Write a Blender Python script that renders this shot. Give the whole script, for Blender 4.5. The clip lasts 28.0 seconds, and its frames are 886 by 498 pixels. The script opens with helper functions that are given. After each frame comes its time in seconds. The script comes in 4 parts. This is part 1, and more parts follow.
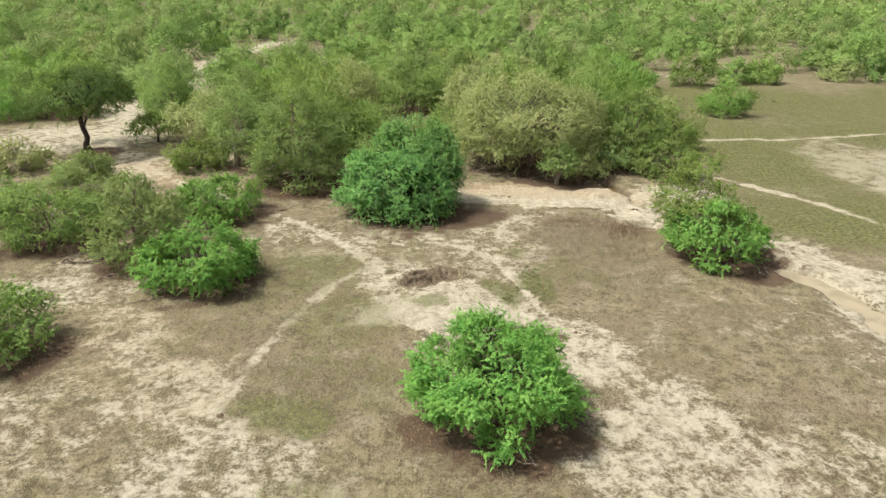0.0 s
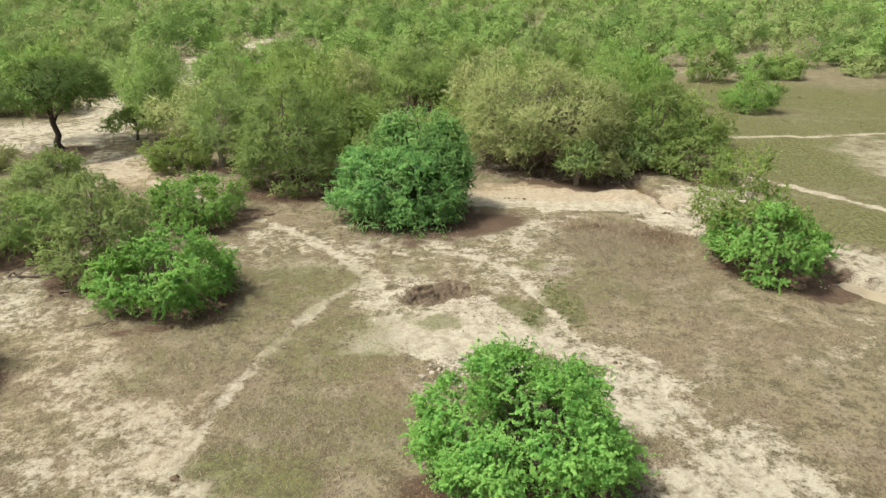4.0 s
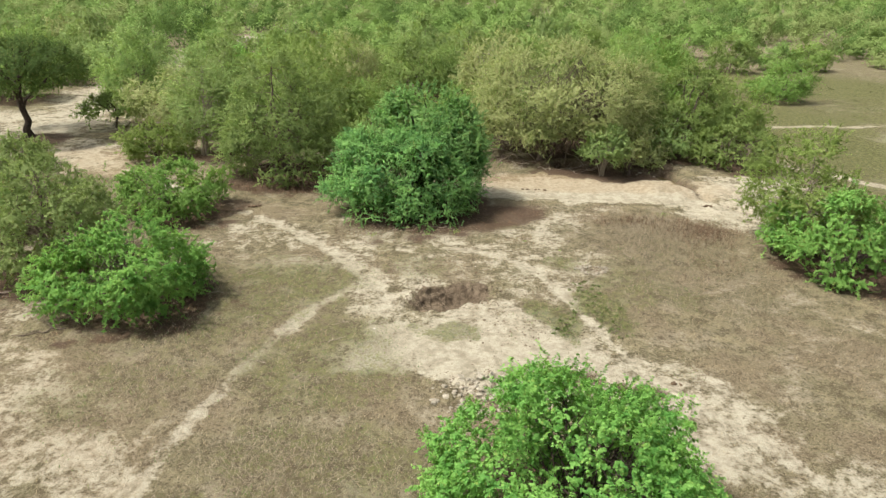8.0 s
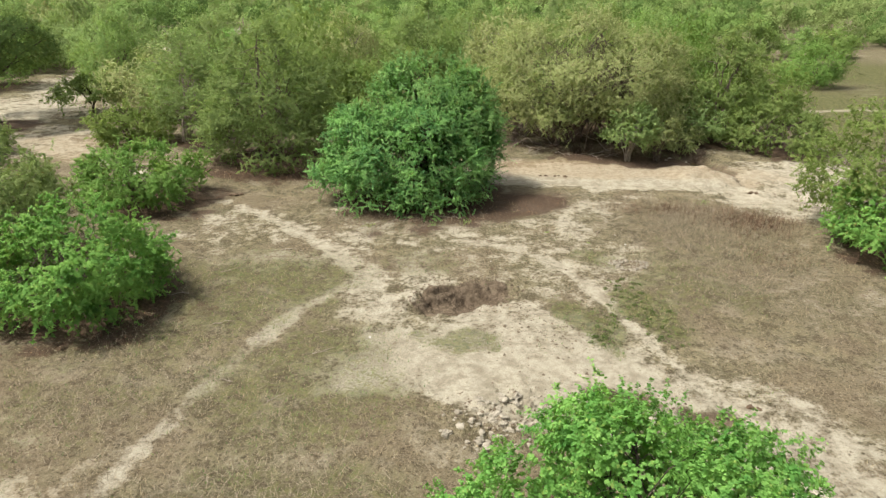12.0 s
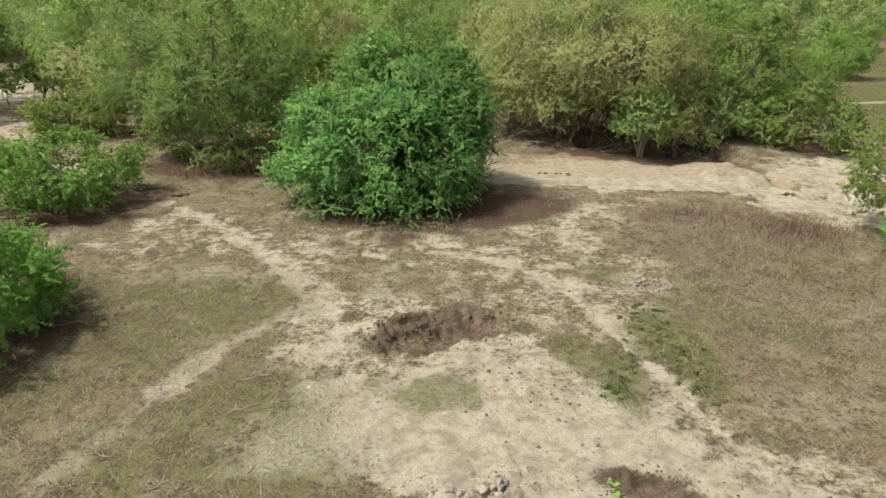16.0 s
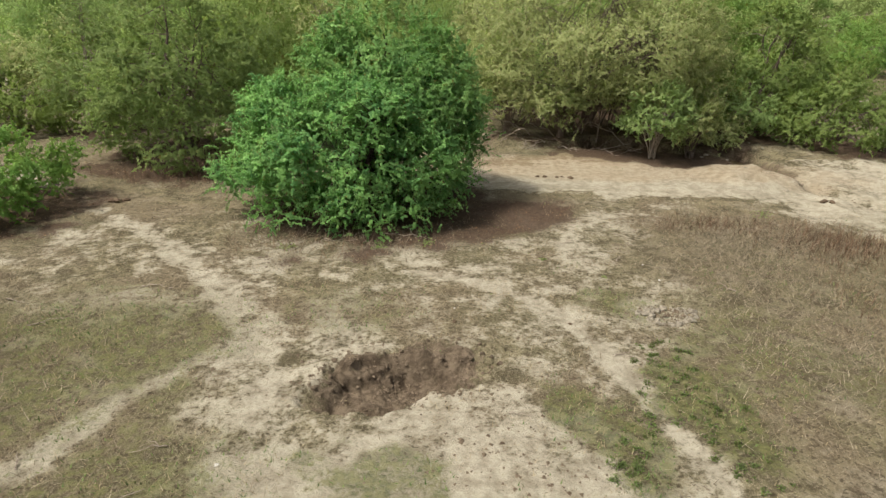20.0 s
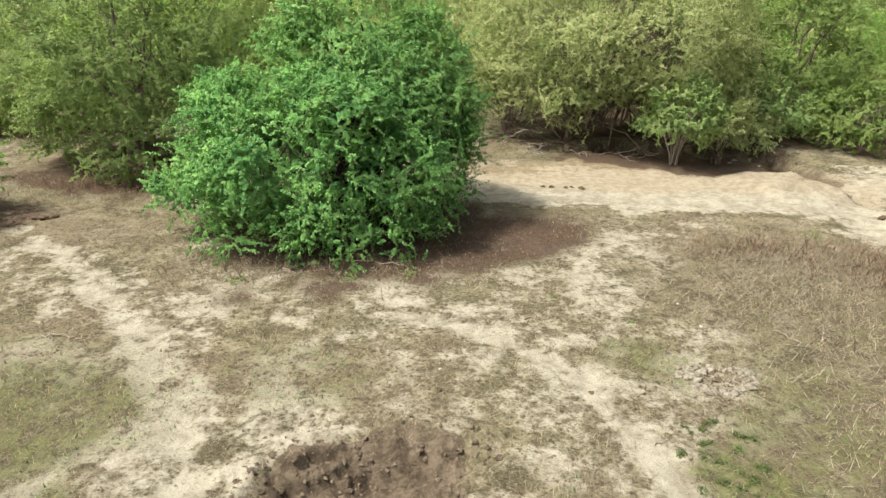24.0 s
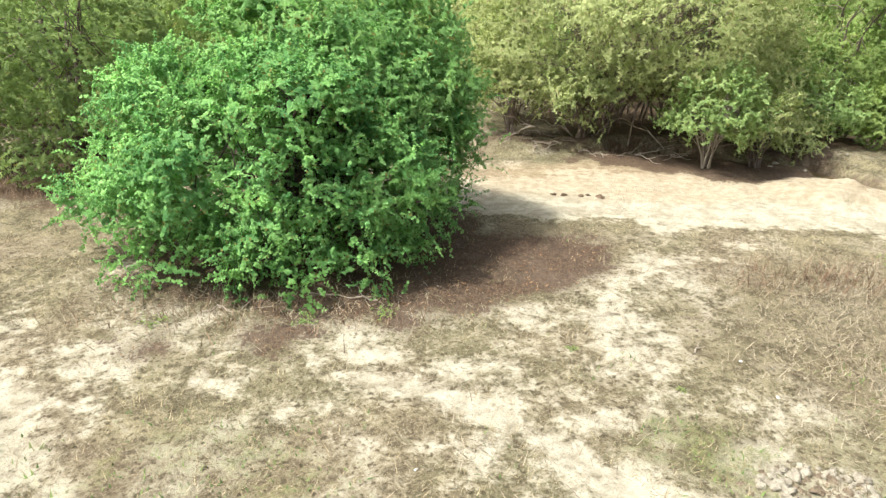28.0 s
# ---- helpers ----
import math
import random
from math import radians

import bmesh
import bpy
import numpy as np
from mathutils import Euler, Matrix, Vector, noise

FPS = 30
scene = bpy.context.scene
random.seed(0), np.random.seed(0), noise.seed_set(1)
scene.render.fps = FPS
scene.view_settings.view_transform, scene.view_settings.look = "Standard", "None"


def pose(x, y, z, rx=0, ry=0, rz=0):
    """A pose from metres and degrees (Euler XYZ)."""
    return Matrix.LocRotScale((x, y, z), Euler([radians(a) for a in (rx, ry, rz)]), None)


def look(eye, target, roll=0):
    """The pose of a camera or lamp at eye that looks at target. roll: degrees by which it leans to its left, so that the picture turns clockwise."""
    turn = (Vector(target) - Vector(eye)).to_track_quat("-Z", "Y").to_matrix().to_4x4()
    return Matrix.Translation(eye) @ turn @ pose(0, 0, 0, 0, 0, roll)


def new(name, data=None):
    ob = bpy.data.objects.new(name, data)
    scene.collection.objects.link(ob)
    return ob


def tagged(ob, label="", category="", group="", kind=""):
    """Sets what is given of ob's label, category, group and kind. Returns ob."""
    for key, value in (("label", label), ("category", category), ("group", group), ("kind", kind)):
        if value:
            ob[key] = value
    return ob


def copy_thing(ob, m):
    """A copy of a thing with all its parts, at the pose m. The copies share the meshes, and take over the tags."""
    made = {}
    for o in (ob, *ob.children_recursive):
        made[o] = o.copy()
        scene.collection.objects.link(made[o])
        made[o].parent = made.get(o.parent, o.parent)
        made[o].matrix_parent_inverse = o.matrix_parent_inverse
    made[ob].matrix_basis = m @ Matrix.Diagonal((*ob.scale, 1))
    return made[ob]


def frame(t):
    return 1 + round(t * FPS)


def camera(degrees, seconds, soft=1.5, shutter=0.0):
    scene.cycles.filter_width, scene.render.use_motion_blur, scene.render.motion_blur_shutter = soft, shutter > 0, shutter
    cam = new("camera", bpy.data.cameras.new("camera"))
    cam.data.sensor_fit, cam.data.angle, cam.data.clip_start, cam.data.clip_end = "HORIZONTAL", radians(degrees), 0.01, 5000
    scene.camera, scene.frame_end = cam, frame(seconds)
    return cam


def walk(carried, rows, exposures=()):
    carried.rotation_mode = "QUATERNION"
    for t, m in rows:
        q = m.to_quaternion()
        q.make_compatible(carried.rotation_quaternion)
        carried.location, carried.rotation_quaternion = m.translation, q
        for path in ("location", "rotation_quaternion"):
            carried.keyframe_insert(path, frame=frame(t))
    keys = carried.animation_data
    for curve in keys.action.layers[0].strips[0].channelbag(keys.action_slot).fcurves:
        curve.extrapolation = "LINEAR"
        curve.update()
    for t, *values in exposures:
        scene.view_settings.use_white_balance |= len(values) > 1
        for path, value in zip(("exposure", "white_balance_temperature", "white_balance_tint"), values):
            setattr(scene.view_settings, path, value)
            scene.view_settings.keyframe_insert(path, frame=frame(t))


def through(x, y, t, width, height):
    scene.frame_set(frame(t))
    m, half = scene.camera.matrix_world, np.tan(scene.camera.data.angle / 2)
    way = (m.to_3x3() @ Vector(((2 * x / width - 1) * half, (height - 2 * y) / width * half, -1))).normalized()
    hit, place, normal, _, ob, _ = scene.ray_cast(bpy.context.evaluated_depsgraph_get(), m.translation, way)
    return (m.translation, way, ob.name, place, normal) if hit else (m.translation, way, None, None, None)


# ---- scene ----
PATH = [
    (0, (0.963, -2.217, 21.002), (0.978, -0.381, 20.207), 1.0),
    (1, (0.882, -0.661, 20.571), (0.895, 1.176, 19.781), 0.9),
    (2, (0.762, 1.034, 20.036), (0.773, 2.872, 19.248), 0.9),
    (3, (0.55, 2.825, 19.381), (0.563, 4.663, 18.592), 0.9),
    (6, (0.257, 7.614, 17.274), (0.266, 9.454, 16.49), 0.8),
    (7, (-0.041, 9.23, 16.48), (-0.027, 11.07, 15.695), 1.1),
    (8.5, (-0.146, 10.979, 15.286), (-0.142, 12.822, 14.509), 0.9),
    (10, (-0.43, 12.917, 14.331), (-0.426, 14.759, 13.552), 0.9),
    (11.5, (-0.414, 14.926, 13.313), (-0.417, 16.768, 12.535), 0.6),
    (14, (-0.043, 18.827, 12.078), (-0.049, 20.667, 11.293), 0.8),
    (15.5, (0.529, 21.065, 11.453), (0.521, 22.904, 10.667), 0.7),
    (17, (1.012, 22.971, 10.729), (1.0, 24.812, 9.948), 0.8),
    (19, (1.558, 25.348, 10.069), (1.537, 27.191, 9.291), 0.7),
    (21.5, (1.854, 28.287, 9.49), (1.833, 30.129, 8.71), 0.8),
    (23.5, (1.999, 30.779, 9.059), (1.98, 32.619, 8.275), 0.8),
    (25, (2.193, 32.668, 8.831), (2.17, 34.504, 8.04), 0.7),
    (25.5, (2.188, 33.305, 8.734), (2.169, 35.141, 7.941), 0.8),
    (26.5, (2.292, 34.486, 8.533), (2.268, 36.32, 7.737), 0.8),
    (28, (2.362, 36.294, 7.865), (2.344, 38.128, 7.067), 1.2),
]
cam = camera(68.0, 28.0, 1.4)
EXPOSURE = [(0, 0.47, 6450, 9), (11.5, 0.4, 6450, 10), (15, 0.22, 6500, 11), (21.5, 0.13, 6550, 11), (24, 0.66, 6400, 9), (26, 0.99, 6250, 8), (28, 1.15, 6200, 8)]
walk(cam, [(t, look(eye, target, roll)) for t, eye, target, roll in PATH], EXPOSURE)

# ---- sun and sky ----
SUN_ELEVATION, SUN_AZIMUTH = radians(61), radians(-100)  # azimuth clockwise from +y, the sun stands over -x
world = bpy.data.worlds.new("sky")
scene.world = world
world.use_nodes = True
sky_node = world.node_tree.nodes.new("ShaderNodeTexSky")
sky_node.sky_type, sky_node.sun_disc = "NISHITA", False
sky_node.sun_elevation, sky_node.sun_rotation = SUN_ELEVATION, SUN_AZIMUTH
sky_node.dust_density, sky_node.air_density = 6.0, 0.8
hazy = world.node_tree.nodes.new("ShaderNodeHueSaturation")  # thin high haze takes out most of the blue
hazy.inputs["Saturation"].default_value = 0.35
world.node_tree.links.new(sky_node.outputs[0], hazy.inputs["Color"])
world.node_tree.links.new(hazy.outputs[0], world.node_tree.nodes["Background"].inputs[0])
world.node_tree.nodes["Background"].inputs[1].default_value = 0.12
sun = new("sun", bpy.data.lights.new("sun", "SUN"))
sun.data.energy, sun.data.angle, sun.data.color = 3.3, radians(2.5), (1.0, 0.955, 0.865)
toward = Vector((math.sin(SUN_AZIMUTH) * math.cos(SUN_ELEVATION), math.cos(SUN_AZIMUTH) * math.cos(SUN_ELEVATION), math.sin(SUN_ELEVATION)))
sun.matrix_world = look(toward * 60, (0, 0, 0))


# ---- materials ----
class Nodes:
    """A small builder of node trees."""

    def __init__(self, name):
        self.material = bpy.data.materials.new(name)
        self.material.use_nodes = True
        self.tree = self.material.node_tree
        self.shader = self.tree.nodes["Principled BSDF"]
        self.out = self.tree.nodes["Material Output"]

    def put(self, socket, value):
        if isinstance(value, bpy.types.NodeSocket):
            self.tree.links.new(value, socket)
        elif isinstance(value, tuple) and len(value) == 3 and socket.type == "RGBA":
            socket.default_value = (*value, 1)
        else:
            socket.default_value = value

    def node(self, kind, **inputs):
        n = self.tree.nodes.new(kind)
        for key, value in inputs.items():
            self.put(n.inputs[key.replace("_", " ")], value)
        return n

    def place(self):
        return self.node("ShaderNodeNewGeometry").outputs["Position"]

    def noise(self, where, scale, detail=4.0, rough=0.6, warp=0.0):
        return self.node("ShaderNodeTexNoise", Vector=where, Scale=scale, Detail=detail, Roughness=rough, Distortion=warp).outputs["Fac"]

    def stretch(self, where, scale):
        return self.node("ShaderNodeMapping", Vector=where, Scale=scale).outputs[0]

    def attr(self, name):
        n = self.node("ShaderNodeAttribute")
        n.attribute_name = name
        return n.outputs["Fac"]

    def math(self, op, a, b=0.0, clamp=False):
        n = self.tree.nodes.new("ShaderNodeMath")
        n.operation, n.use_clamp = op, clamp
        self.put(n.inputs[0], a)
        self.put(n.inputs[1], b)
        return n.outputs[0]

    def band(self, value, lo, hi, to_lo=0.0, to_hi=1.0):
        n = self.node("ShaderNodeMapRange", Value=value)
        n.interpolation_type = "SMOOTHSTEP"
        for key, v in (("From Min", lo), ("From Max", hi), ("To Min", to_lo), ("To Max", to_hi)):
            n.inputs[key].default_value = v
        return n.outputs[0]

    def mix(self, fac, a, b, kind="MIX"):
        n = self.tree.nodes.new("ShaderNodeMix")
        n.data_type, n.blend_type = "RGBA", kind
        self.put(n.inputs[0], fac)
        self.put(n.inputs[6], a)
        self.put(n.inputs[7], b)
        return n.outputs[2]

    def bump(self, height, strength, distance):
        return self.node("ShaderNodeBump", Height=height, Strength=strength, Distance=distance).outputs[0]

    def finish(self, colour, rough, normal=None, specular=0.3):
        self.put(self.shader.inputs["Base Color"], colour)
        self.put(self.shader.inputs["Roughness"], rough)
        self.shader.inputs["Specular IOR Level"].default_value = specular
        if normal is not None:
            self.put(self.shader.inputs["Normal"], normal)
        return self.material


def leaf_material(name, dark, light, dry=(0.22, 0.2, 0.06), share=0.04, through=0.46, tint=(0.36, 0.5, 0.09), vary=1.0):
    """Leaves: the colour runs from leaf to leaf and from plant to plant; sunlight shines through."""
    n = Nodes(name)
    one = n.node("ShaderNodeNewGeometry").outputs["Random Per Island"]
    plant = n.node("ShaderNodeObjectInfo").outputs["Random"]
    clump = n.noise(n.place(), 1.1, 4.0)
    tone = n.math("ADD", n.math("MULTIPLY", one, 0.24), n.math("MULTIPLY", n.band(clump, 0.32, 0.68), 0.76))
    colour = n.mix(tone, dark, light)
    colour = n.mix(n.math("GREATER_THAN", one, 1.0 - share), colour, dry)
    shift = n.node("ShaderNodeHueSaturation", Color=colour)
    n.put(shift.inputs["Value"], n.band(plant, 0.0, 1.0, 1.0 - 0.17 * vary, 1.0 + 0.11 * vary))
    n.put(shift.inputs["Hue"], n.band(plant, 0.0, 1.0, 0.5 - 0.012 * vary, 0.5 + 0.007 * vary))
    colour = shift.outputs[0]
    n.finish(colour, 0.75, specular=0.1)
    glow = n.node("ShaderNodeBsdfTranslucent", Color=n.mix(0.4, colour, tint))
    both = n.node("ShaderNodeMixShader", Fac=through)
    n.tree.links.new(n.shader.outputs[0], both.inputs[1])
    n.tree.links.new(glow.outputs[0], both.inputs[2])
    n.tree.links.new(both.outputs[0], n.out.inputs[0])
    return n.material


def bark_material(name, dark, light):
    n = Nodes(name)
    where = n.stretch(n.place(), (14, 14, 3))
    grain = n.noise(where, 1.0, 6.0, 0.7)
    spots = n.noise(n.place(), 2.2, 3.0)
    colour = n.mix(n.band(grain, 0.3, 0.7), dark, light)
    colour = n.mix(n.band(spots, 0.55, 0.75, 0.0, 0.5), colour, (0.3, 0.26, 0.2))
    return n.finish(colour, 0.9, n.bump(grain, 0.6, 0.02), 0.15)


def earth_material(name, dark, light, rough=0.95):
    n = Nodes(name)
    where = n.place()
    lump = n.noise(where, 6.0, 6.0, 0.65)
    fine = n.noise(where, 45.0, 4.0, 0.7)
    colour = n.mix(n.band(lump, 0.3, 0.7), dark, light)
    colour = n.mix(n.band(fine, 0.35, 0.75, 0.0, 0.4), colour, tuple(0.55 * c for c in dark))
    return n.finish(colour, rough, n.bump(n.math("ADD", lump, fine), 0.7, 0.03), 0.15)


def ground_material():
    n = Nodes("savanna_soil")
    where = n.place()

    def strands(turn, long, thin, warp):
        node = n.node("ShaderNodeMapping", Vector=where, Scale=(long, thin, 6))
        node.vector_type = "TEXTURE"
        node.inputs["Rotation"].default_value = (0, 0, radians(turn))
        node.inputs["Scale"].default_value = (1 / long, 1 / thin, 1 / 6)
        return n.noise(node.outputs[0], 1.0, 4.0, 0.7, warp)

    def sway(value, much):
        return n.math("MULTIPLY", n.math("SUBTRACT", value, 0.5), much)

    wide = n.noise(where, 0.13, 4.0, 0.55)
    patch = n.noise(where, 0.5, 6.0, 0.62, 0.3)
    blotch = n.noise(where, 1.25, 6.0, 0.62, 0.4)
    tuft = n.noise(where, 3.1, 6.0, 0.68, 0.3)
    speck = n.noise(where, 8.5, 5.0, 0.7, 0.4)
    grit = n.noise(where, 34.0, 3.0, 0.7)
    rust = n.noise(where, 0.21, 5.0, 0.6)
    straw = n.math("MAXIMUM", n.math("MAXIMUM", strands(25, 4.5, 26, 0.9), strands(-48, 5, 24, 0.9)), strands(83, 4.5, 22, 0.9))
    # dry trampled grass, olive to grey brown
    dry = n.mix(n.band(blotch, 0.36, 0.64), (0.088, 0.077, 0.039), (0.325, 0.283, 0.163))
    dry = n.mix(n.band(wide, 0.4, 0.6, 0.0, 0.6), dry, (0.17, 0.155, 0.082))
    dry = n.mix(n.band(rust, 0.46, 0.6, 0.0, 0.55), dry, (0.22, 0.163, 0.108))
    dry = n.mix(n.band(tuft, 0.34, 0.48, 0.72, 0.0), dry, (0.07, 0.058, 0.035))
    dry = n.mix(n.band(n.math("ADD", n.math("MULTIPLY", patch, 0.6), n.math("MULTIPLY", tuft, 0.4)), 0.5, 0.6, 0.0, 0.8), dry, (0.35, 0.305, 0.212))
    dry = n.mix(n.band(straw, 0.52, 0.7), n.mix(0.3, dry, (0.07, 0.054, 0.034)), n.mix(0.6, dry, (0.4, 0.34, 0.235)))
    dry = n.mix(n.band(speck, 0.36, 0.48, 0.82, 0.0), dry, (0.06, 0.047, 0.028))
    # bare sandy soil
    bare = n.mix(n.band(n.math("ADD", n.math("MULTIPLY", blotch, 0.5), n.math("MULTIPLY", tuft, 0.5)), 0.38, 0.62), (0.29, 0.255, 0.182), (0.475, 0.43, 0.325))
    bare = n.mix(n.band(n.math("ADD", n.math("MULTIPLY", speck, 0.6), n.math("MULTIPLY", grit, 0.4)), 0.54, 0.68, 0.0, 0.5), bare, (0.19, 0.15, 0.1))
    bare = n.mix(n.band(straw, 0.6, 0.74, 0.0, 0.3), bare, (0.2, 0.16, 0.1))
    mottle = n.math("ADD", n.math("ADD", sway(blotch, 1.5), sway(tuft, 1.3)), n.math("ADD", sway(speck, 1.3), n.math("ADD", sway(patch, 2.0), sway(wide, 1.4))))
    sand = n.math("ADD", n.attr("sand"), mottle)
    colour = n.mix(n.band(sand, 0.26, 0.84), dry, bare)
    # ochre wash of the dry stream bed
    ochre = n.math("ADD", n.attr("ochre"), n.math("SUBTRACT", patch, 0.5))
    colour = n.mix(n.band(ochre, 0.3, 1.1, 0.0, 0.55), colour, n.mix(n.band(tuft, 0.35, 0.65), (0.3, 0.218, 0.132), (0.4, 0.32, 0.21)))
    # low green growth
    green = n.math("ADD", n.attr("green"), n.math("ADD", n.math("ADD", sway(speck, 1.6), sway(tuft, 1.6)), sway(blotch, 1.6)))
    colour = n.mix(n.band(green, 0.25, 1.05, 0.0, 0.8), colour, n.mix(n.band(tuft, 0.4, 0.6), (0.062, 0.072, 0.024), (0.15, 0.153, 0.054)))
    # leaf litter below the bushes, its browns darkened to carry part of their shade
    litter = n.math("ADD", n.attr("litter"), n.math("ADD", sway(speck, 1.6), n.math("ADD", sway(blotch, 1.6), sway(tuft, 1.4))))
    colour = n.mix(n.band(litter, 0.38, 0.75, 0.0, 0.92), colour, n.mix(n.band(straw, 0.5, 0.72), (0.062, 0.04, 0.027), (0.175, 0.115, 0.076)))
    # wet churned mud; the same browns paint the shade in the bank's hollow
    mud = n.math("ADD", n.attr("mud"), n.math("ADD", sway(tuft, 2.2), sway(blotch, 1.6)))
    wet = n.band(mud, 0.38, 0.7)
    colour = n.mix(wet, colour, n.mix(n.band(tuft, 0.35, 0.65), (0.075, 0.055, 0.036), (0.19, 0.147, 0.1)))
    height = n.math("ADD", n.math("ADD", n.math("MULTIPLY", tuft, 0.6), n.math("MULTIPLY", speck, 0.5)), n.math("ADD", n.math("MULTIPLY", straw, 0.3), n.math("MULTIPLY", grit, 0.15)))
    return n.finish(colour, 0.95, n.bump(height, 0.9, 0.14), 0.12)


GROUND = ground_material()
BARK = bark_material("grey_bark", (0.09, 0.065, 0.05), (0.24, 0.19, 0.15))
PALE_BARK = bark_material("pale_bark", (0.2, 0.16, 0.12), (0.42, 0.36, 0.29))
DARK_BARK = bark_material("dark_bark", (0.035, 0.027, 0.022), (0.1, 0.075, 0.06))
LEAF_EMERALD = leaf_material("emerald_leaves", (0.08, 0.225, 0.08), (0.4, 0.67, 0.22), tint=(0.32, 0.54, 0.14), vary=0.0)
LEAF_LEEWARD = leaf_material("leeward_leaves", (0.105, 0.235, 0.08), (0.37, 0.59, 0.2), tint=(0.32, 0.52, 0.13), vary=0.0)
LEAF_MIXED = leaf_material("mixed_leaves", (0.155, 0.225, 0.08), (0.385, 0.485, 0.175), tint=(0.35, 0.49, 0.11), vary=0.2)
LEAF_BRIGHT = leaf_material("bright_leaves", (0.12, 0.26, 0.056), (0.33, 0.52, 0.145), share=0.04)
LEAF_DEEP = leaf_material("deep_leaves", (0.15, 0.245, 0.075), (0.375, 0.5, 0.165))
LEAF_OLIVE = leaf_material("olive_leaves", (0.26, 0.3, 0.118), (0.55, 0.59, 0.275), dry=(0.36, 0.29, 0.16), share=0.08)
LEAF_FRESH = leaf_material("fresh_leaves", (0.1, 0.27, 0.06), (0.34, 0.58, 0.15), dry=(0.34, 0.46, 0.12), share=0.05)
LEAF_WEED = leaf_material("weed_leaves", (0.1, 0.145, 0.05), (0.19, 0.25, 0.09))
LEAF_LIME = leaf_material("lime_leaves", (0.17, 0.26, 0.065), (0.34, 0.44, 0.14))
LEAF_GREY = leaf_material("grey_green_leaves", (0.18, 0.265, 0.092), (0.38, 0.48, 0.19))
LEAF_ACACIA = leaf_material("acacia_leaves", (0.065, 0.105, 0.034), (0.155, 0.225, 0.073))
LEAF_SOFT = leaf_material("soft_olive_leaves", (0.19, 0.27, 0.092), (0.43, 0.52, 0.19))
STRAW = earth_material("straw", (0.34, 0.27, 0.16), (0.55, 0.46, 0.3))
DUNG = earth_material("dung", (0.09, 0.06, 0.04), (0.2, 0.14, 0.09))
CLAY = earth_material("dry_clay", (0.23, 0.2, 0.15), (0.41, 0.365, 0.28))
PALE_CLAY = earth_material("pale_clay", (0.3, 0.265, 0.2), (0.5, 0.45, 0.355))
MUD = earth_material("wet_mud", (0.085, 0.062, 0.042), (0.22, 0.17, 0.115), 0.85)
STONE = earth_material("pale_stone", (0.6, 0.56, 0.5), (0.8, 0.77, 0.7))


def water_material(name, colour):
    n = Nodes(name)
    ripple = n.noise(n.place(), 5.0, 3.0)
    cloud = n.noise(n.place(), 0.7, 3.0)
    return n.finish(n.mix(n.band(cloud, 0.35, 0.65), colour, tuple(0.75 * c for c in colour)), 0.4, n.bump(ripple, 0.12, 0.02), 0.25)


SILT_WATER = water_material("silty_water", (0.34, 0.285, 0.19))
BROWN_WATER = water_material("brown_water", (0.13, 0.09, 0.035))


# ---- numbers of the land ----
def value_noise(x, y, scale, seed):
    """Smooth noise from -1 to 1, on arrays."""
    x, y = np.asarray(x, float) * scale, np.asarray(y, float) * scale
    i, j = np.floor(x).astype(np.int64), np.floor(y).astype(np.int64)
    u, v = x - i, y - j
    u, v = u * u * (3 - 2 * u), v * v * (3 - 2 * v)

    def corner(a, b):
        k = (a * 374761393 + b * 668265263 + seed * 974711) & 0xFFFFFFFF
        k = ((k ^ (k >> 13)) * 1274126177) & 0xFFFFFFFF
        return ((k ^ (k >> 16)) & 0xFFFF) / 32767.5 - 1

    return (corner(i, j) * (1 - u) + corner(i + 1, j) * u) * (1 - v) + (corner(i, j + 1) * (1 - u) + corner(i + 1, j + 1) * u) * v


def off_line(x, y, line):
    """How far points lie from a line of points."""
    best = np.full(np.shape(x), 1e9)
    for (ax, ay), (bx, by) in zip(line, line[1:]):
        dx, dy = bx - ax, by - ay
        t = np.clip(((x - ax) * dx + (y - ay) * dy) / (dx * dx + dy * dy), 0, 1)
        best = np.minimum(best, np.hypot(x - ax - t * dx, y - ay - t * dy))
    return best


def fade(d, inner, outer):
    t = np.clip((outer - d) / (outer - inner), 0, 1)
    return t * t * (3 - 2 * t)


def spot(x, y, cx, cy, rx, ry, turn=0.0):
    """1 in the middle of an oval and 0 well outside it."""
    c, s = math.cos(radians(turn)), math.sin(radians(turn))
    u, v = (x - cx) * c + (y - cy) * s, -(x - cx) * s + (y - cy) * c
    return fade(np.hypot(u / rx, v / ry), 0.55, 1.15)


STREAM = [(17.6, 67.6), (18.9, 65.2), (19.7, 62.0), (20.6, 58.4), (23.2, 54.0), (25.6, 49.0), (27.7, 44.5), (29.1, 42.0), (30.1, 39.3), (30.7, 35.7), (31.5, 30.0), (33.5, 20.0)]
TRACK_MAIN = [(-41, 80), (-33, 70), (-24.6, 61.4), (-19.6, 58.1), (-14.9, 54.9), (-13.0, 52.9), (-9.5, 50.1), (-6.7, 47.0), (-4.6, 44.0), (-2.9, 41.4), (-1.7, 38.4)]
TRACK_ARC = [(-11.2, 51.8), (-8.2, 49.7), (-5.9, 48.3), (-3.3, 47.2), (-1.0, 46.9), (1.2, 47.5), (3.4, 48.6), (5.5, 51.0), (6.9, 53.4), (9.6, 54.2), (12.7, 56.2)]
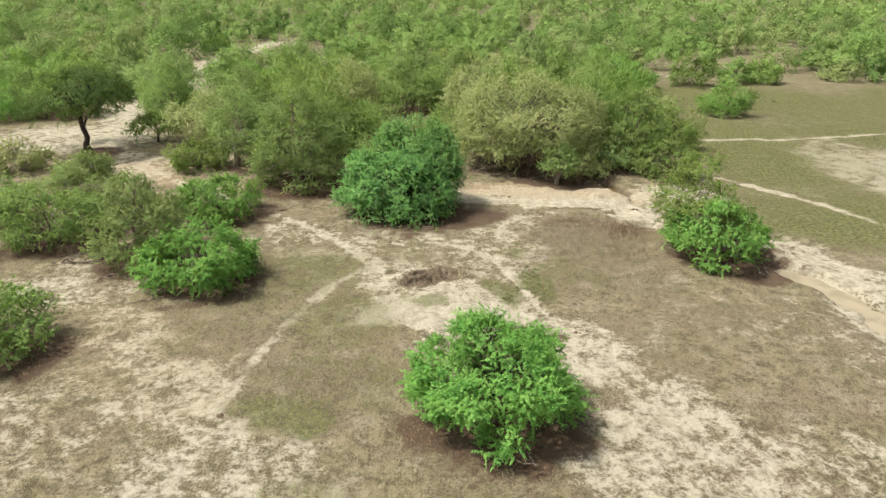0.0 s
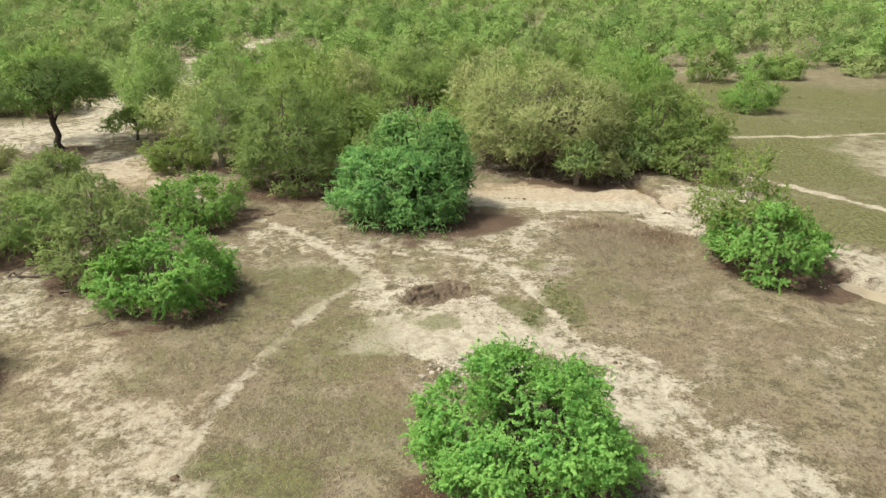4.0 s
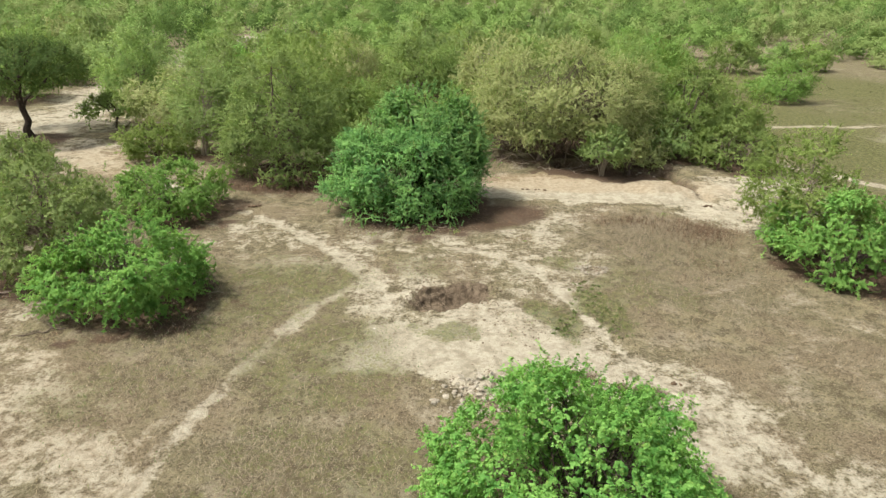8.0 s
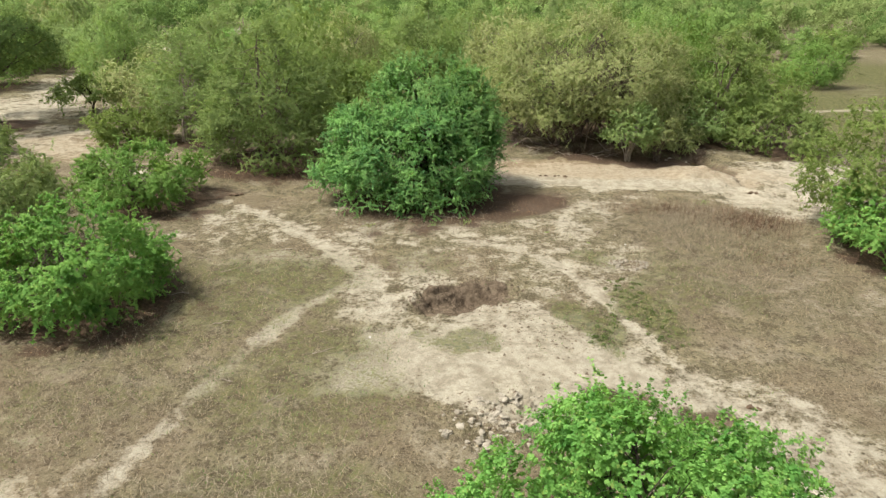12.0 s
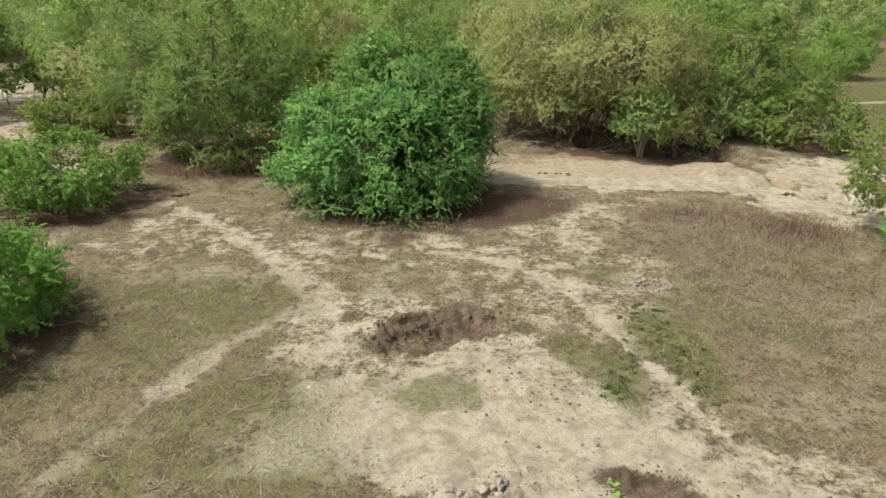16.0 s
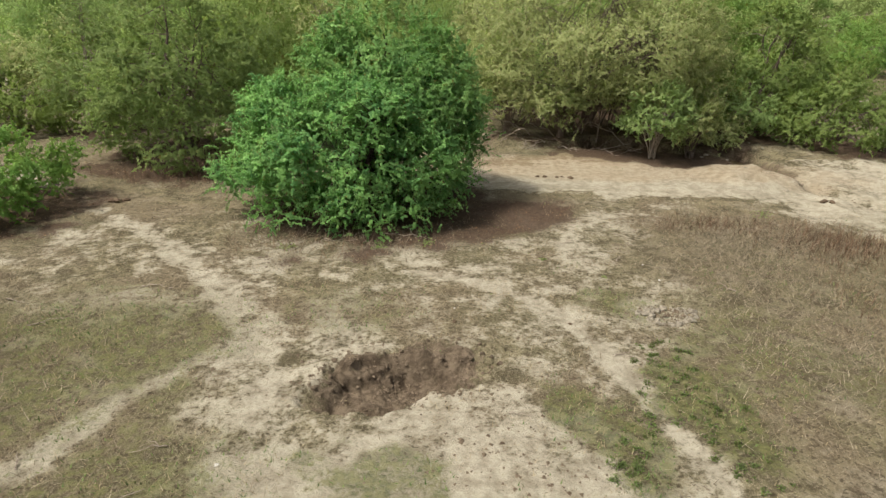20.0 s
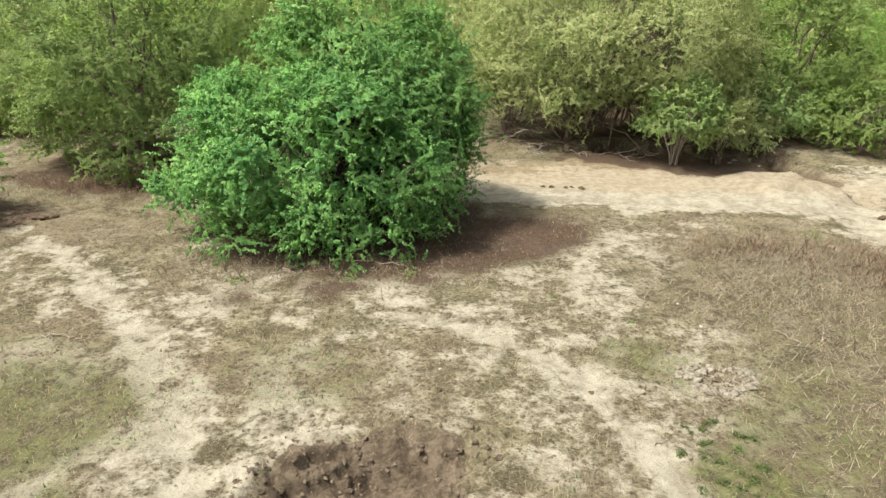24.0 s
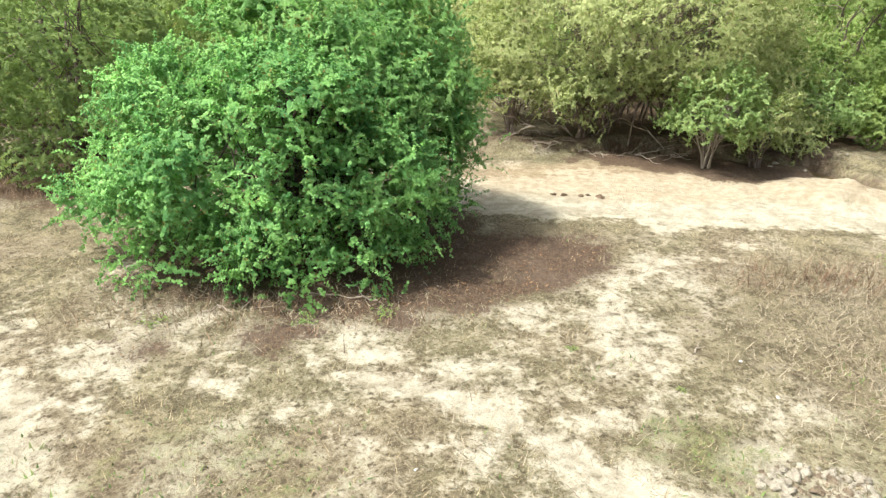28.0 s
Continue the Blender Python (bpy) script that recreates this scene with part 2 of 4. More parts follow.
TRACK_EAST = [(0.9, 47.7), (3.0, 46.8), (4.1, 46.1), (5.2, 44.9), (6.0, 42.8), (6.9, 40.2), (7.8, 36.5), (9.0, 33.7), (10.7, 31.4), (12.1, 29.1), (13.3, 27.0), (14.1, 24.2), (15.2, 20.7), (16.5, 15)]
TRACK_LINK = [(-4.3, 43.2), (-2.6, 45.2), (0.3, 47.0)]
TRACK_WEST = [(-4.5, 42.6), (-6.4, 39.7), (-7.7, 36.8), (-8.8, 33.2), (-9.8, 29.2), (-10.2, 25.5), (-8.6, 22.5), (-6.9, 19.3), (-6, 14)]
WASH_WEST = [(-27.0, 43.0), (-22.0, 37.5), (-18.1, 32.7), (-13.6, 27.6), (-10.1, 24.4), (-8.0, 21.1), (-7.0, 17.0), (-7, 10)]
PLAIN_TRACK = [(33.3, 84.3), (48.5, 85.2), (64.1, 89.4), (90, 96)]
PLAIN_TRACK_NEAR = [(28, 70), (33.2, 65.0), (38.4, 58.9), (41.3, 52.9), (45, 44)]
FAR_TRACK = [(-41, 80), (-47, 102), (-45.8, 127), (-50, 151), (-49.4, 172), (-42, 200)]


def height(x, y):
    """The height of the ground."""
    x, y = np.asarray(x, float), np.asarray(y, float)
    z = 0.07 * value_noise(x, y, 0.11, 1) + 0.03 * value_noise(x, y, 0.5, 2)
    near = fade(np.hypot(x - 2, y - 42), 45, 80)
    z = z + near * (0.014 * value_noise(x, y, 1.7, 3) + 0.01 * value_noise(x, y, 3.9, 4))
    ruts = fade(np.minimum(off_line(x, y, TRACK_MAIN), np.minimum(off_line(x, y, TRACK_EAST), off_line(x, y, TRACK_ARC))), 0.15, 0.7)
    z = z - 0.05 * ruts
    # stream bed with steep, broken banks
    d = off_line(x, y, STREAM) + 0.5 * value_noise(x, y, 0.6, 5) + 0.25 * value_noise(x, y, 1.6, 6)
    wet = np.maximum(fade(-y, -63.5, -61.0), fade(y, 45.5, 50.0))
    z = z - (0.28 + 0.5 * wet) * fade(d, 0.25 + 0.2 * wet + 0.3 * fade(y, 48, 54), 1.05 + 0.1 * wet + 0.45 * fade(y, 48, 54)) - 0.22 * fade(d, 1.5, 6.0)
    z = z + 0.3 * fade(d, 3.0, 9.0) * value_noise(x, y, 0.4, 19) * fade(np.hypot(x - 28, y - 45), 10, 18)
    z = z + fade(np.hypot(x - 22, y - 61), 4.0, 8.0) * (0.22 * np.abs(value_noise(x, y, 0.55, 81)) + 0.14 * np.abs(value_noise(x, y, 1.2, 82)) - 0.1)
    z = z + 0.32 * spot(x, y, 17.6, 60.6, 2.8, 2.2, -30) * (1 + 0.35 * value_noise(x, y, 0.9, 83)) - 0.2 * fade(np.hypot((x - 17.3) / 0.9, (y - 59.4) / 0.3), 0.6, 1.1)
    # the bank on which the thicket stands, with a dark hollow
    rise = fade(-(y - 65.9 + 0.8 * value_noise(x, y, 0.35, 7)), -0.6, 0.4) * fade(np.abs(x - 12), 7.0, 11.0)
    z = z + 0.45 * rise
    z = z - 1.0 * fade(np.hypot((x - 11.2) / 1.7, (y - 66.5) / 0.9), 0.75, 1.1)
    # wallows
    wx, wy = 0.55 * value_noise(x, y, 0.9, 51) + 0.25 * value_noise(x, y, 2.3, 52), 0.45 * value_noise(x, y, 0.8, 53) + 0.25 * value_noise(x, y, 2.1, 54)
    x, y = x + wx, y + wy
    z = z - 0.3 * spot(x, y, 0.3, 40.75, 1.9, 1.1, 22) - 0.22 * fade(np.hypot((x - 0.3) / 1.4, (y - 40.65 - 0.3 * x) / 0.75), 0.7, 1.0) - 0.14 * spot(x, y, 1.7, 41.6, 1.5, 0.9, 30) + 0.14 * spot(x, y, 1.9, 42.4, 1.5, 0.6, 25)
    churn = spot(x, y, 0.3, 41.2, 2.8, 1.8, 22)
    clod = spot(x, y, 1.6, 32.6, 2.5, 1.8, 5)
    z = z + churn * (0.2 * np.abs(value_noise(x, y, 1.7, 8)) + 0.15 * np.abs(value_noise(x, y, 3.4, 9)) + 0.09 * np.abs(value_noise(x, y, 6.5, 14)) - 0.14)
    z = z - 0.16 * clod + clod * (0.17 * np.abs(value_noise(x, y, 2.2, 10)) + 0.15 * np.abs(value_noise(x, y, 4.2, 11)) + 0.08 * np.abs(value_noise(x, y, 7.7, 15)))
    z = z + spot(x, y, 8.6, 44.8, 1.0, 0.7) * (0.05 * value_noise(x, y, 2.8, 12) + 0.04 * value_noise(x, y, 4.9, 13))
    z = z - 0.3 * fade(np.hypot((x - 5.3) / 1.0, (y - 33.9) / 0.6), 0.6, 1.05) - 0.16 * fade(np.hypot((x - 7.9) / 0.9, (y - 33.0) / 0.45), 0.6, 1.05)
    return z


def ground_at(x, y):
    return float(height(np.array([x]), np.array([y]))[0])


def land_masks(x, y):
    """What covers the ground: shares of bare sand, ochre wash, green growth, leaf litter and mud; the last two also
    carry painted shade.
    """
    wob = 0.35 * value_noise(x, y, 0.7, 21) + 0.2 * value_noise(x, y, 1.9, 22)
    sand = np.zeros_like(x)
    for line, inner, outer, much in ((TRACK_MAIN, 0.15, 0.85, 0.86), (TRACK_ARC, 0.2, 1.2, 0.52), (TRACK_EAST, 0.1, 0.62, 0.85), (TRACK_LINK, 0.2, 1.1, 0.55),
                                     (TRACK_WEST, 0.2, 0.69, 0.7), (WASH_WEST, 0.4, 4.6, 0.46), (PLAIN_TRACK, 0.15, 0.75, 0.9), (PLAIN_TRACK_NEAR, 0.2, 0.9, 1.0), (FAR_TRACK, 2.0, 6.0, 0.8)):
        sand = np.maximum(sand, much * fade(off_line(x, y, line) + (0.4 if outer < 0.7 else 1.0) * wob, inner, outer))
    bend_x, bend_y = 1.4 * wob + 1.3 * value_noise(x, y, 0.24, 23), 1.4 * wob + 1.3 * value_noise(x, y, 0.21, 24)
    for cx, cy, rx, ry, turn, much in ((2.5, 35.4, 7.0, 4.4, 5, 1.2), (1.0, 39.0, 4.5, 4.0, 0, 0.8), (-2.6, 42.0, 2.6, 3.0, 0, 0.75), (9.5, 31.5, 4.5, 4.0, -30, 0.65),
                                       (13.5, 22.0, 6.5, 6.5, 0, 0.58), (-9.0, 19.0, 6.0, 6.0, 0, 0.45), (7.5, 50.5, 4.0, 4.0, 0, 0.55), (2.0, 48.5, 15.0, 8.5, 0, 0.36), (8.6, 44.8, 1.2, 0.8, 0, 0.75), (11.0, 59.8, 11.0, 3.9, -4, 1.5), (20.5, 55.5, 5.0, 5.0, 0, 0.85), (20.0, 60.5, 6.5, 4.5, -15, 0.95), (25.5, 61.5, 4.0, 4.0, 0, 0.7),
                                       (28.5, 47.0, 5.0, 9.0, 25, 0.8), (32.0, 36.0, 5.0, 10.0, 0, 0.8), (-45.0, 80.0, 16.0, 8.0, 0, 0.68), (-34.0, 69.0, 9.0, 5.0, -40, 0.66), (-13.0, 49.0, 4.5, 4.0, 0, 0.45),
                                       (-25.0, 36.5, 6.0, 5.0, 0, 0.4), (52.0, 72.0, 9.0, 16.0, 0, 0.65), (-20.0, 24.0, 7.0, 7.0, 0, 0.4), (4.0, 46.5, 3.0, 2.0, 0, 0.42), (18.0, 20.0, 5, 8, 0, 0.42), (-5.0, 45.5, 3.5, 2.5, 0, 0.42)):
        sand = np.maximum(sand, much * spot(x + bend_x, y + bend_y, cx, cy, rx, ry, turn))
    ochre = np.maximum(spot(x + bend_x, y + 0.6 * bend_y, 11.0, 61.8, 11.5, 3.4, -3), 0.8 * spot(x, y, -30.0, 66.0, 8.0, 5.0, -35))
    ochre = np.maximum(ochre, 0.7 * spot(x, y, 19.5, 61.0, 6.0, 3.5, -15))
    ochre = np.maximum(ochre, 0.35 * spot(x, y, -9.0, 53.5, 6.0, 2.6, -25))
    ochre = np.maximum(ochre, 0.55 * spot(x + 2 * wob, y, -16.0, 30.5, 12.0, 6.0, -45))
    green = np.zeros_like(x)
    for cx, cy, rx, ry, turn, much in ((-6.6, 25.2, 3.2, 2.3, 0, 0.95), (5.7, 38.4, 1.1, 3.0, 20, 0.95), (8.0, 40.4, 1.3, 3.4, 12, 1.0), (0.5, 37.3, 1.9, 1.1, 0, 0.98), (-8.0, 42.0, 5.0, 4.5, 0, 0.76), (-12.5, 40.0, 5, 6, 0, 0.68), (-5.0, 35.0, 4.5, 5.0, 0, 0.72), (-4.0, 28.0, 5.0, 3.0, 0, 0.65), (-13.0, 33.0, 5.0, 4.0, 0, 0.5), (12.5, 46.5, 4.0, 4.0, 0, 0.5), (-1.5, 44.5, 3.0, 1.6, 0, 0.55),
                                       (7.0, 45.8, 1.4, 1.0, 0, 0.7), (10.5, 42.5, 3.5, 4.0, 0, 0.68), (6.8, 46.0, 1.0, 0.8, 0, 0.8), (-4.6, 19.0, 3, 2.0, 0, 0.6), (-8.0, 45.0, 4.0, 2.0, 0, 0.5)):
        green = np.maximum(green, 0.85 * much * spot(x + 2.2 * wob, y - 1.8 * wob, cx, cy, rx, ry, turn))
    plain = fade(-(x - (31 + 0.14 * (y - 60)) + 2 * wob), -2.0, 3.0) * fade(np.abs(y - 88), 34, 46)
    green = np.maximum(green, 1.3 * plain * (0.8 + 0.4 * value_noise(x, y, 0.08, 33)) * (1 - 0.75 * np.clip(sand, 0, 1)))
    woods = fade(-(y - 78 - 3 * wob), -6.0, 8.0) * (1 - plain)
    green = np.maximum(green, 0.42 * woods * (1 - 0.9 * np.clip(sand, 0, 1)))
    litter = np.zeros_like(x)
    # litter circles in shade-darkened colour, 0.8 m to the side away from the sun
    for px, py, pr, ph in SHADED_LITTER:
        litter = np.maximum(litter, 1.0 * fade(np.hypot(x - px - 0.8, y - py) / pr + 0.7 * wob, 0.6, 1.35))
    litter = np.maximum(litter, 0.62 * spot(x, y, 11.5, 67.0, 11, 1.9, 0))
    litter = np.maximum(litter, 0.95 * spot(x + bend_x, y + bend_y, -13.5, 59.4, 6.0, 2.8, -10))
    litter = np.maximum(litter, 0.95 * spot(x + 1.2 * bend_x, y + bend_y, 3.0, 52.6, 5.2, 3.2, 28))
    litter = np.maximum(litter, 1.1 * spot(x + 1.5 * wob, y + 1.5 * wob, 13.2, 64.3, 6.5, 2.1, -6))
    litter = np.maximum(litter, 0.24 * spot(x, y, 15.5, 44.0, 6.5, 8.0, 0))
    litter = np.maximum(litter, 0.2 * spot(x, y, 18.0, 31.0, 7.0, 8.0, 0))
    litter = np.maximum(litter, 0.3 * spot(x, y, 10.5, 50.0, 4.0, 3.5, 0))
    x = x + 0.55 * value_noise(x, y, 0.9, 51) + 0.25 * value_noise(x, y, 2.3, 52)
    y = y + 0.45 * value_noise(x, y, 0.8, 53) + 0.25 * value_noise(x, y, 2.1, 54)
    mud = np.maximum(spot(x, y, 0.5, 41.15, 2.3, 1.4, 22), 0.1 * spot(x, y, 1.6, 32.6, 1.8, 1.2, 5))
    mud = np.maximum(mud, np.maximum(spot(x, y, 5.3, 33.9, 1.2, 0.75, -20), 0.9 * spot(x, y, 7.9, 33.0, 1.1, 0.6)))
    mud = np.maximum(mud, 0.75 * fade(off_line(x, y, STREAM[:3]), 0.6, 1.8))
    mud = np.maximum(mud, 0.38 * fade(off_line(x, y, STREAM[2:7]), 0.1, 0.8))
    # the bank's hollow: no mud, its deep shade painted with the mud colour
    mud = np.maximum(mud, spot(x, y, 11.2, 66.4, 2.0, 1.1))
    return {"sand": sand * (1 - 0.8 * np.clip(mud, 0, 1)), "ochre": ochre, "green": green, "litter": litter, "mud": mud}


# ---- building blocks ----
def part(name, bm, material, parent, label=""):
    """Links a bmesh or a mesh as one object under a thing."""
    if isinstance(bm, bmesh.types.BMesh):
        mesh = bpy.data.meshes.new(name)
        bm.to_mesh(mesh)
        bm.free()
    else:
        mesh = bm
    if not mesh.materials:
        mesh.materials.append(material)
    ob = new(name, mesh)
    ob.parent = parent
    return tagged(ob, label)


def mesh_of(name, verts, faces, smooth=False, normals=None):
    """A mesh from an array of points and an array of faces that all have as many corners; normals, where given, one for each point."""
    verts, faces = np.asarray(verts, np.float32), np.asarray(faces, np.int32)
    mesh = bpy.data.meshes.new(name)
    mesh.vertices.add(len(verts))
    mesh.vertices.foreach_set("co", verts.ravel())
    mesh.loops.add(faces.size)
    mesh.loops.foreach_set("vertex_index", faces.ravel())
    mesh.polygons.add(len(faces))
    mesh.polygons.foreach_set("loop_start", np.arange(len(faces), dtype=np.int32) * faces.shape[1])
    mesh.polygons.foreach_set("loop_total", np.full(len(faces), faces.shape[1], np.int32))
    if smooth or normals is not None:
        mesh.polygons.foreach_set("use_smooth", np.ones(len(faces), bool))
    mesh.update(calc_edges=True)
    if normals is not None:
        mesh.normals_split_custom_set_from_vertices(np.asarray(normals, np.float32))
    return mesh


def unit(v):
    return v / np.maximum(np.linalg.norm(v, axis=-1, keepdims=True), 1e-9)


def leaf_arrays(at, along, up, length, slim, corners=4):
    """Leaves as kites, bent along the middle, or as simple blades of three corners."""
    side = unit(np.cross(along, up))
    up = np.cross(side, along)
    length = length[:, None]
    tip = at + along * length - up * length * 0.12
    mid = at + along * length * 0.45 + up * length * 0.06
    wide = side * length * slim
    if corners == 3:
        return np.stack([at - wide * 0.8, at + wide * 0.8, tip], 1).reshape(-1, 3), np.arange(len(at) * 3).reshape(-1, 3)
    verts = np.stack([at, mid - wide, tip, mid + wide], 1).reshape(-1, 3)
    return verts, np.arange(len(at) * 4).reshape(-1, 4)


def face_out(verts, faces, way, soft):
    """Turns leaves so that they face the way their spray looks, and rounds their normals towards it; way has one row for each leaf."""
    k = faces.shape[1]
    v = verts.reshape(-1, k, 3)
    flat = unit(np.cross(v[:, 1] - v[:, 0], v[:, 2] - v[:, 0]))
    back = (flat * way).sum(1) < 0
    faces = faces.copy()
    faces[back] = faces[back][:, ::-1]
    flat[back] *= -1
    return faces, np.repeat(unit(flat * (1 - soft) + way * soft), k, 0)


def tube_arrays(line, radii, sides, start=0):
    """A tapered tube along a line of points."""
    line, radii = np.asarray(line, float), np.asarray(radii, float)
    ahead = unit(np.gradient(line, axis=0))
    side = unit(np.cross(ahead, np.array([0.31, 0.17, 0.93])))
    over = np.cross(ahead, side)
    turn = np.arange(sides) * 2 * math.pi / sides
    ring = np.cos(turn)[None, :, None] * side[:, None] + np.sin(turn)[None, :, None] * over[:, None]
    verts = (line[:, None] + ring * radii[:, None, None]).reshape(-1, 3)
    a = (np.arange(len(line) - 1)[:, None] * sides + np.arange(sides)[None]).ravel()
    b = (np.arange(len(line) - 1)[:, None] * sides + (np.arange(sides)[None] + 1) % sides).ravel()
    return verts, np.stack([a, b, b + sides, a + sides], 1) + start


def limb_line(rng, a, b, steps, sag, jitter):
    """A crooked line from a to b that first climbs and then leans out."""
    a, b = np.asarray(a, float), np.asarray(b, float)
    t = np.linspace(0, 1, steps)[:, None]
    mid = (a + b) / 2 + np.array([0, 0, sag]) - 0.25 * np.array([b[0] - a[0], b[1] - a[1], 0])
    line = (1 - t) ** 2 * a + 2 * t * (1 - t) * mid + t ** 2 * b
    line[1:-1] += rng.normal(0, jitter, (steps - 2, 3))
    return line


def crown_clumps(rng, radius, low, high, count, lump, shape, grain=1.0):
    """The middles of a crown's sprays and the way each looks outward: they cover a heap of uneven lobes."""
    lobes = int((13 + 1.4 * radius) * grain)
    way = unit(rng.normal(size=(lobes, 3)))
    flat = shape == "umbrella"
    if shape == "round":
        way[:, 2] = np.linspace(-0.62, 0.95, lobes)
        way[:, :2] = unit(way[:, :2]) * np.sqrt(1 - way[:, 2:] ** 2)
    else:
        way[:, 2] = np.abs(way[:, 2]) * 0.75 - (0.1 if flat else 0.5)
    way = unit(way)
    if shape != "round":
        way[0], way[1] = (0.1, 0.0, 1.0), (0.0, -0.3, 0.9)
    tall = 0.5 * (high - low)
    middle = low + tall * (0.55 if flat else 0.92)
    spread_out = rng.uniform(0.5 - 0.1 * lump, 0.5 + 0.55 * lump, lobes)
    size = rng.uniform(0.3, 0.5, lobes) * (1.1 - 0.3 * (spread_out - 0.5)) * grain ** (-0.25 if shape == "round" else -0.4)
    spread_out = spread_out + 0.16 * (grain - 1)
    if shape == "vase":
        size *= 0.9
    core = np.stack([way[:, 0] * radius * spread_out, way[:, 1] * radius * spread_out, middle + way[:, 2] * tall * spread_out], 1)
    round_r = size * radius
    round_z = size * (tall if not flat else 1.3 * tall) * (1.25 if shape == "vase" else 1.0)
    if shape == "dome":
        low_n = lobes * 2 // 5
        skirt = np.arange(lobes) >= lobes - low_n
        ring = np.arange(low_n) * 2 * math.pi / low_n + rng.uniform(-0.3, 0.3, low_n)
        far_out = rng.uniform(0.52, 0.68, low_n) * radius
        core[skirt] = np.stack([far_out * np.cos(ring), far_out * np.sin(ring), low + rng.uniform(0.15, 0.7, low_n) * tall], 1)
        way[skirt] = unit(np.stack([np.cos(ring), np.sin(ring), np.full(low_n, -0.05)], 1))
    core[:, 2] = np.clip(core[:, 2], low + 0.6 * round_z, high - 0.9 * round_z)
    many = count * 4
    pick = rng.integers(0, lobes, many)
    out = unit(rng.normal(size=(many, 3)) + 0.75 * way[pick] + np.array([0, 0, 0.25]))
    reach = rng.uniform(0.72, 1.08, many)[:, None]
    scale = np.stack([round_r, round_r, round_z], 1)
    at = core[pick] + out * reach * scale[pick]
    deep = np.min(np.linalg.norm((at[:, None] - core[None]) / scale[None], axis=2) + 9.0 * (np.arange(lobes)[None] == pick[:, None]), axis=1)
    keep = np.nonzero((deep > 0.7) & (at[:, 2] > 0.2))[0][:count]
    at, out = at[keep], out[keep]
    reach = np.hypot(at[:, 0], at[:, 1])
    at[:, :2] *= 0.93 * radius / np.quantile(reach, 0.97)
    at[:, 2] = low + (at[:, 2] - low) * (0.95 * high - low) / max(np.quantile(at[:, 2], 0.995) - low, 0.1)
    return at, out


def sprays(rng, at, way, twigs, per_twig, reach, length, slim, lift=0.45, corners=4, calm=0.0, soft=None):
    """Leaves along short twigs that stand out from each clump."""
    n = len(at) * twigs
    foot = np.repeat(at, twigs, 0) + rng.normal(0, reach * 0.45, (n, 3)) * np.array([1, 1, 0.7])
    turn = unit(np.repeat(way, twigs, 0) * 0.7 + rng.normal(0, 0.55, (n, 3)) + np.array([0, 0, lift]))
    span = reach * rng.uniform(0.5, 1.25, n)
    m = n * per_twig
    t = (np.tile(np.arange(per_twig), n) + rng.random(m)) / per_twig
    turn_m, span_m = np.repeat(turn, per_twig, 0), np.repeat(span, per_twig)
    base = np.repeat(foot, per_twig, 0) + turn_m * (span_m * t)[:, None]
    base[:, 2] -= 0.25 * span_m * t * t
    along = unit((turn_m * 0.5 + rng.normal(0, 0.75, (m, 3))) * np.array([1, 1, 0.6]))
    up = unit(rng.normal(0, 0.5, (m, 3)) + np.array([0, 0, 1.0]) + 0.5 * turn_m)
    if calm:
        up = unit(rng.normal(0, calm, (m, 3)) + np.repeat(np.repeat(way, twigs, 0), per_twig, 0) + np.array([0, 0, 0.35]))
        along = unit(np.cross(rng.normal(0, 1, (m, 3)), up))
    verts, faces = leaf_arrays(base, along, up, length * rng.uniform(0.65, 1.3, m), slim, corners)
    if soft is None:
        return verts, faces
    outward = unit(np.repeat(np.repeat(way, twigs, 0), per_twig, 0) + 0.3 * turn_m + np.array([0, 0, 0.85]))
    return verts, *face_out(verts, faces, outward, soft)


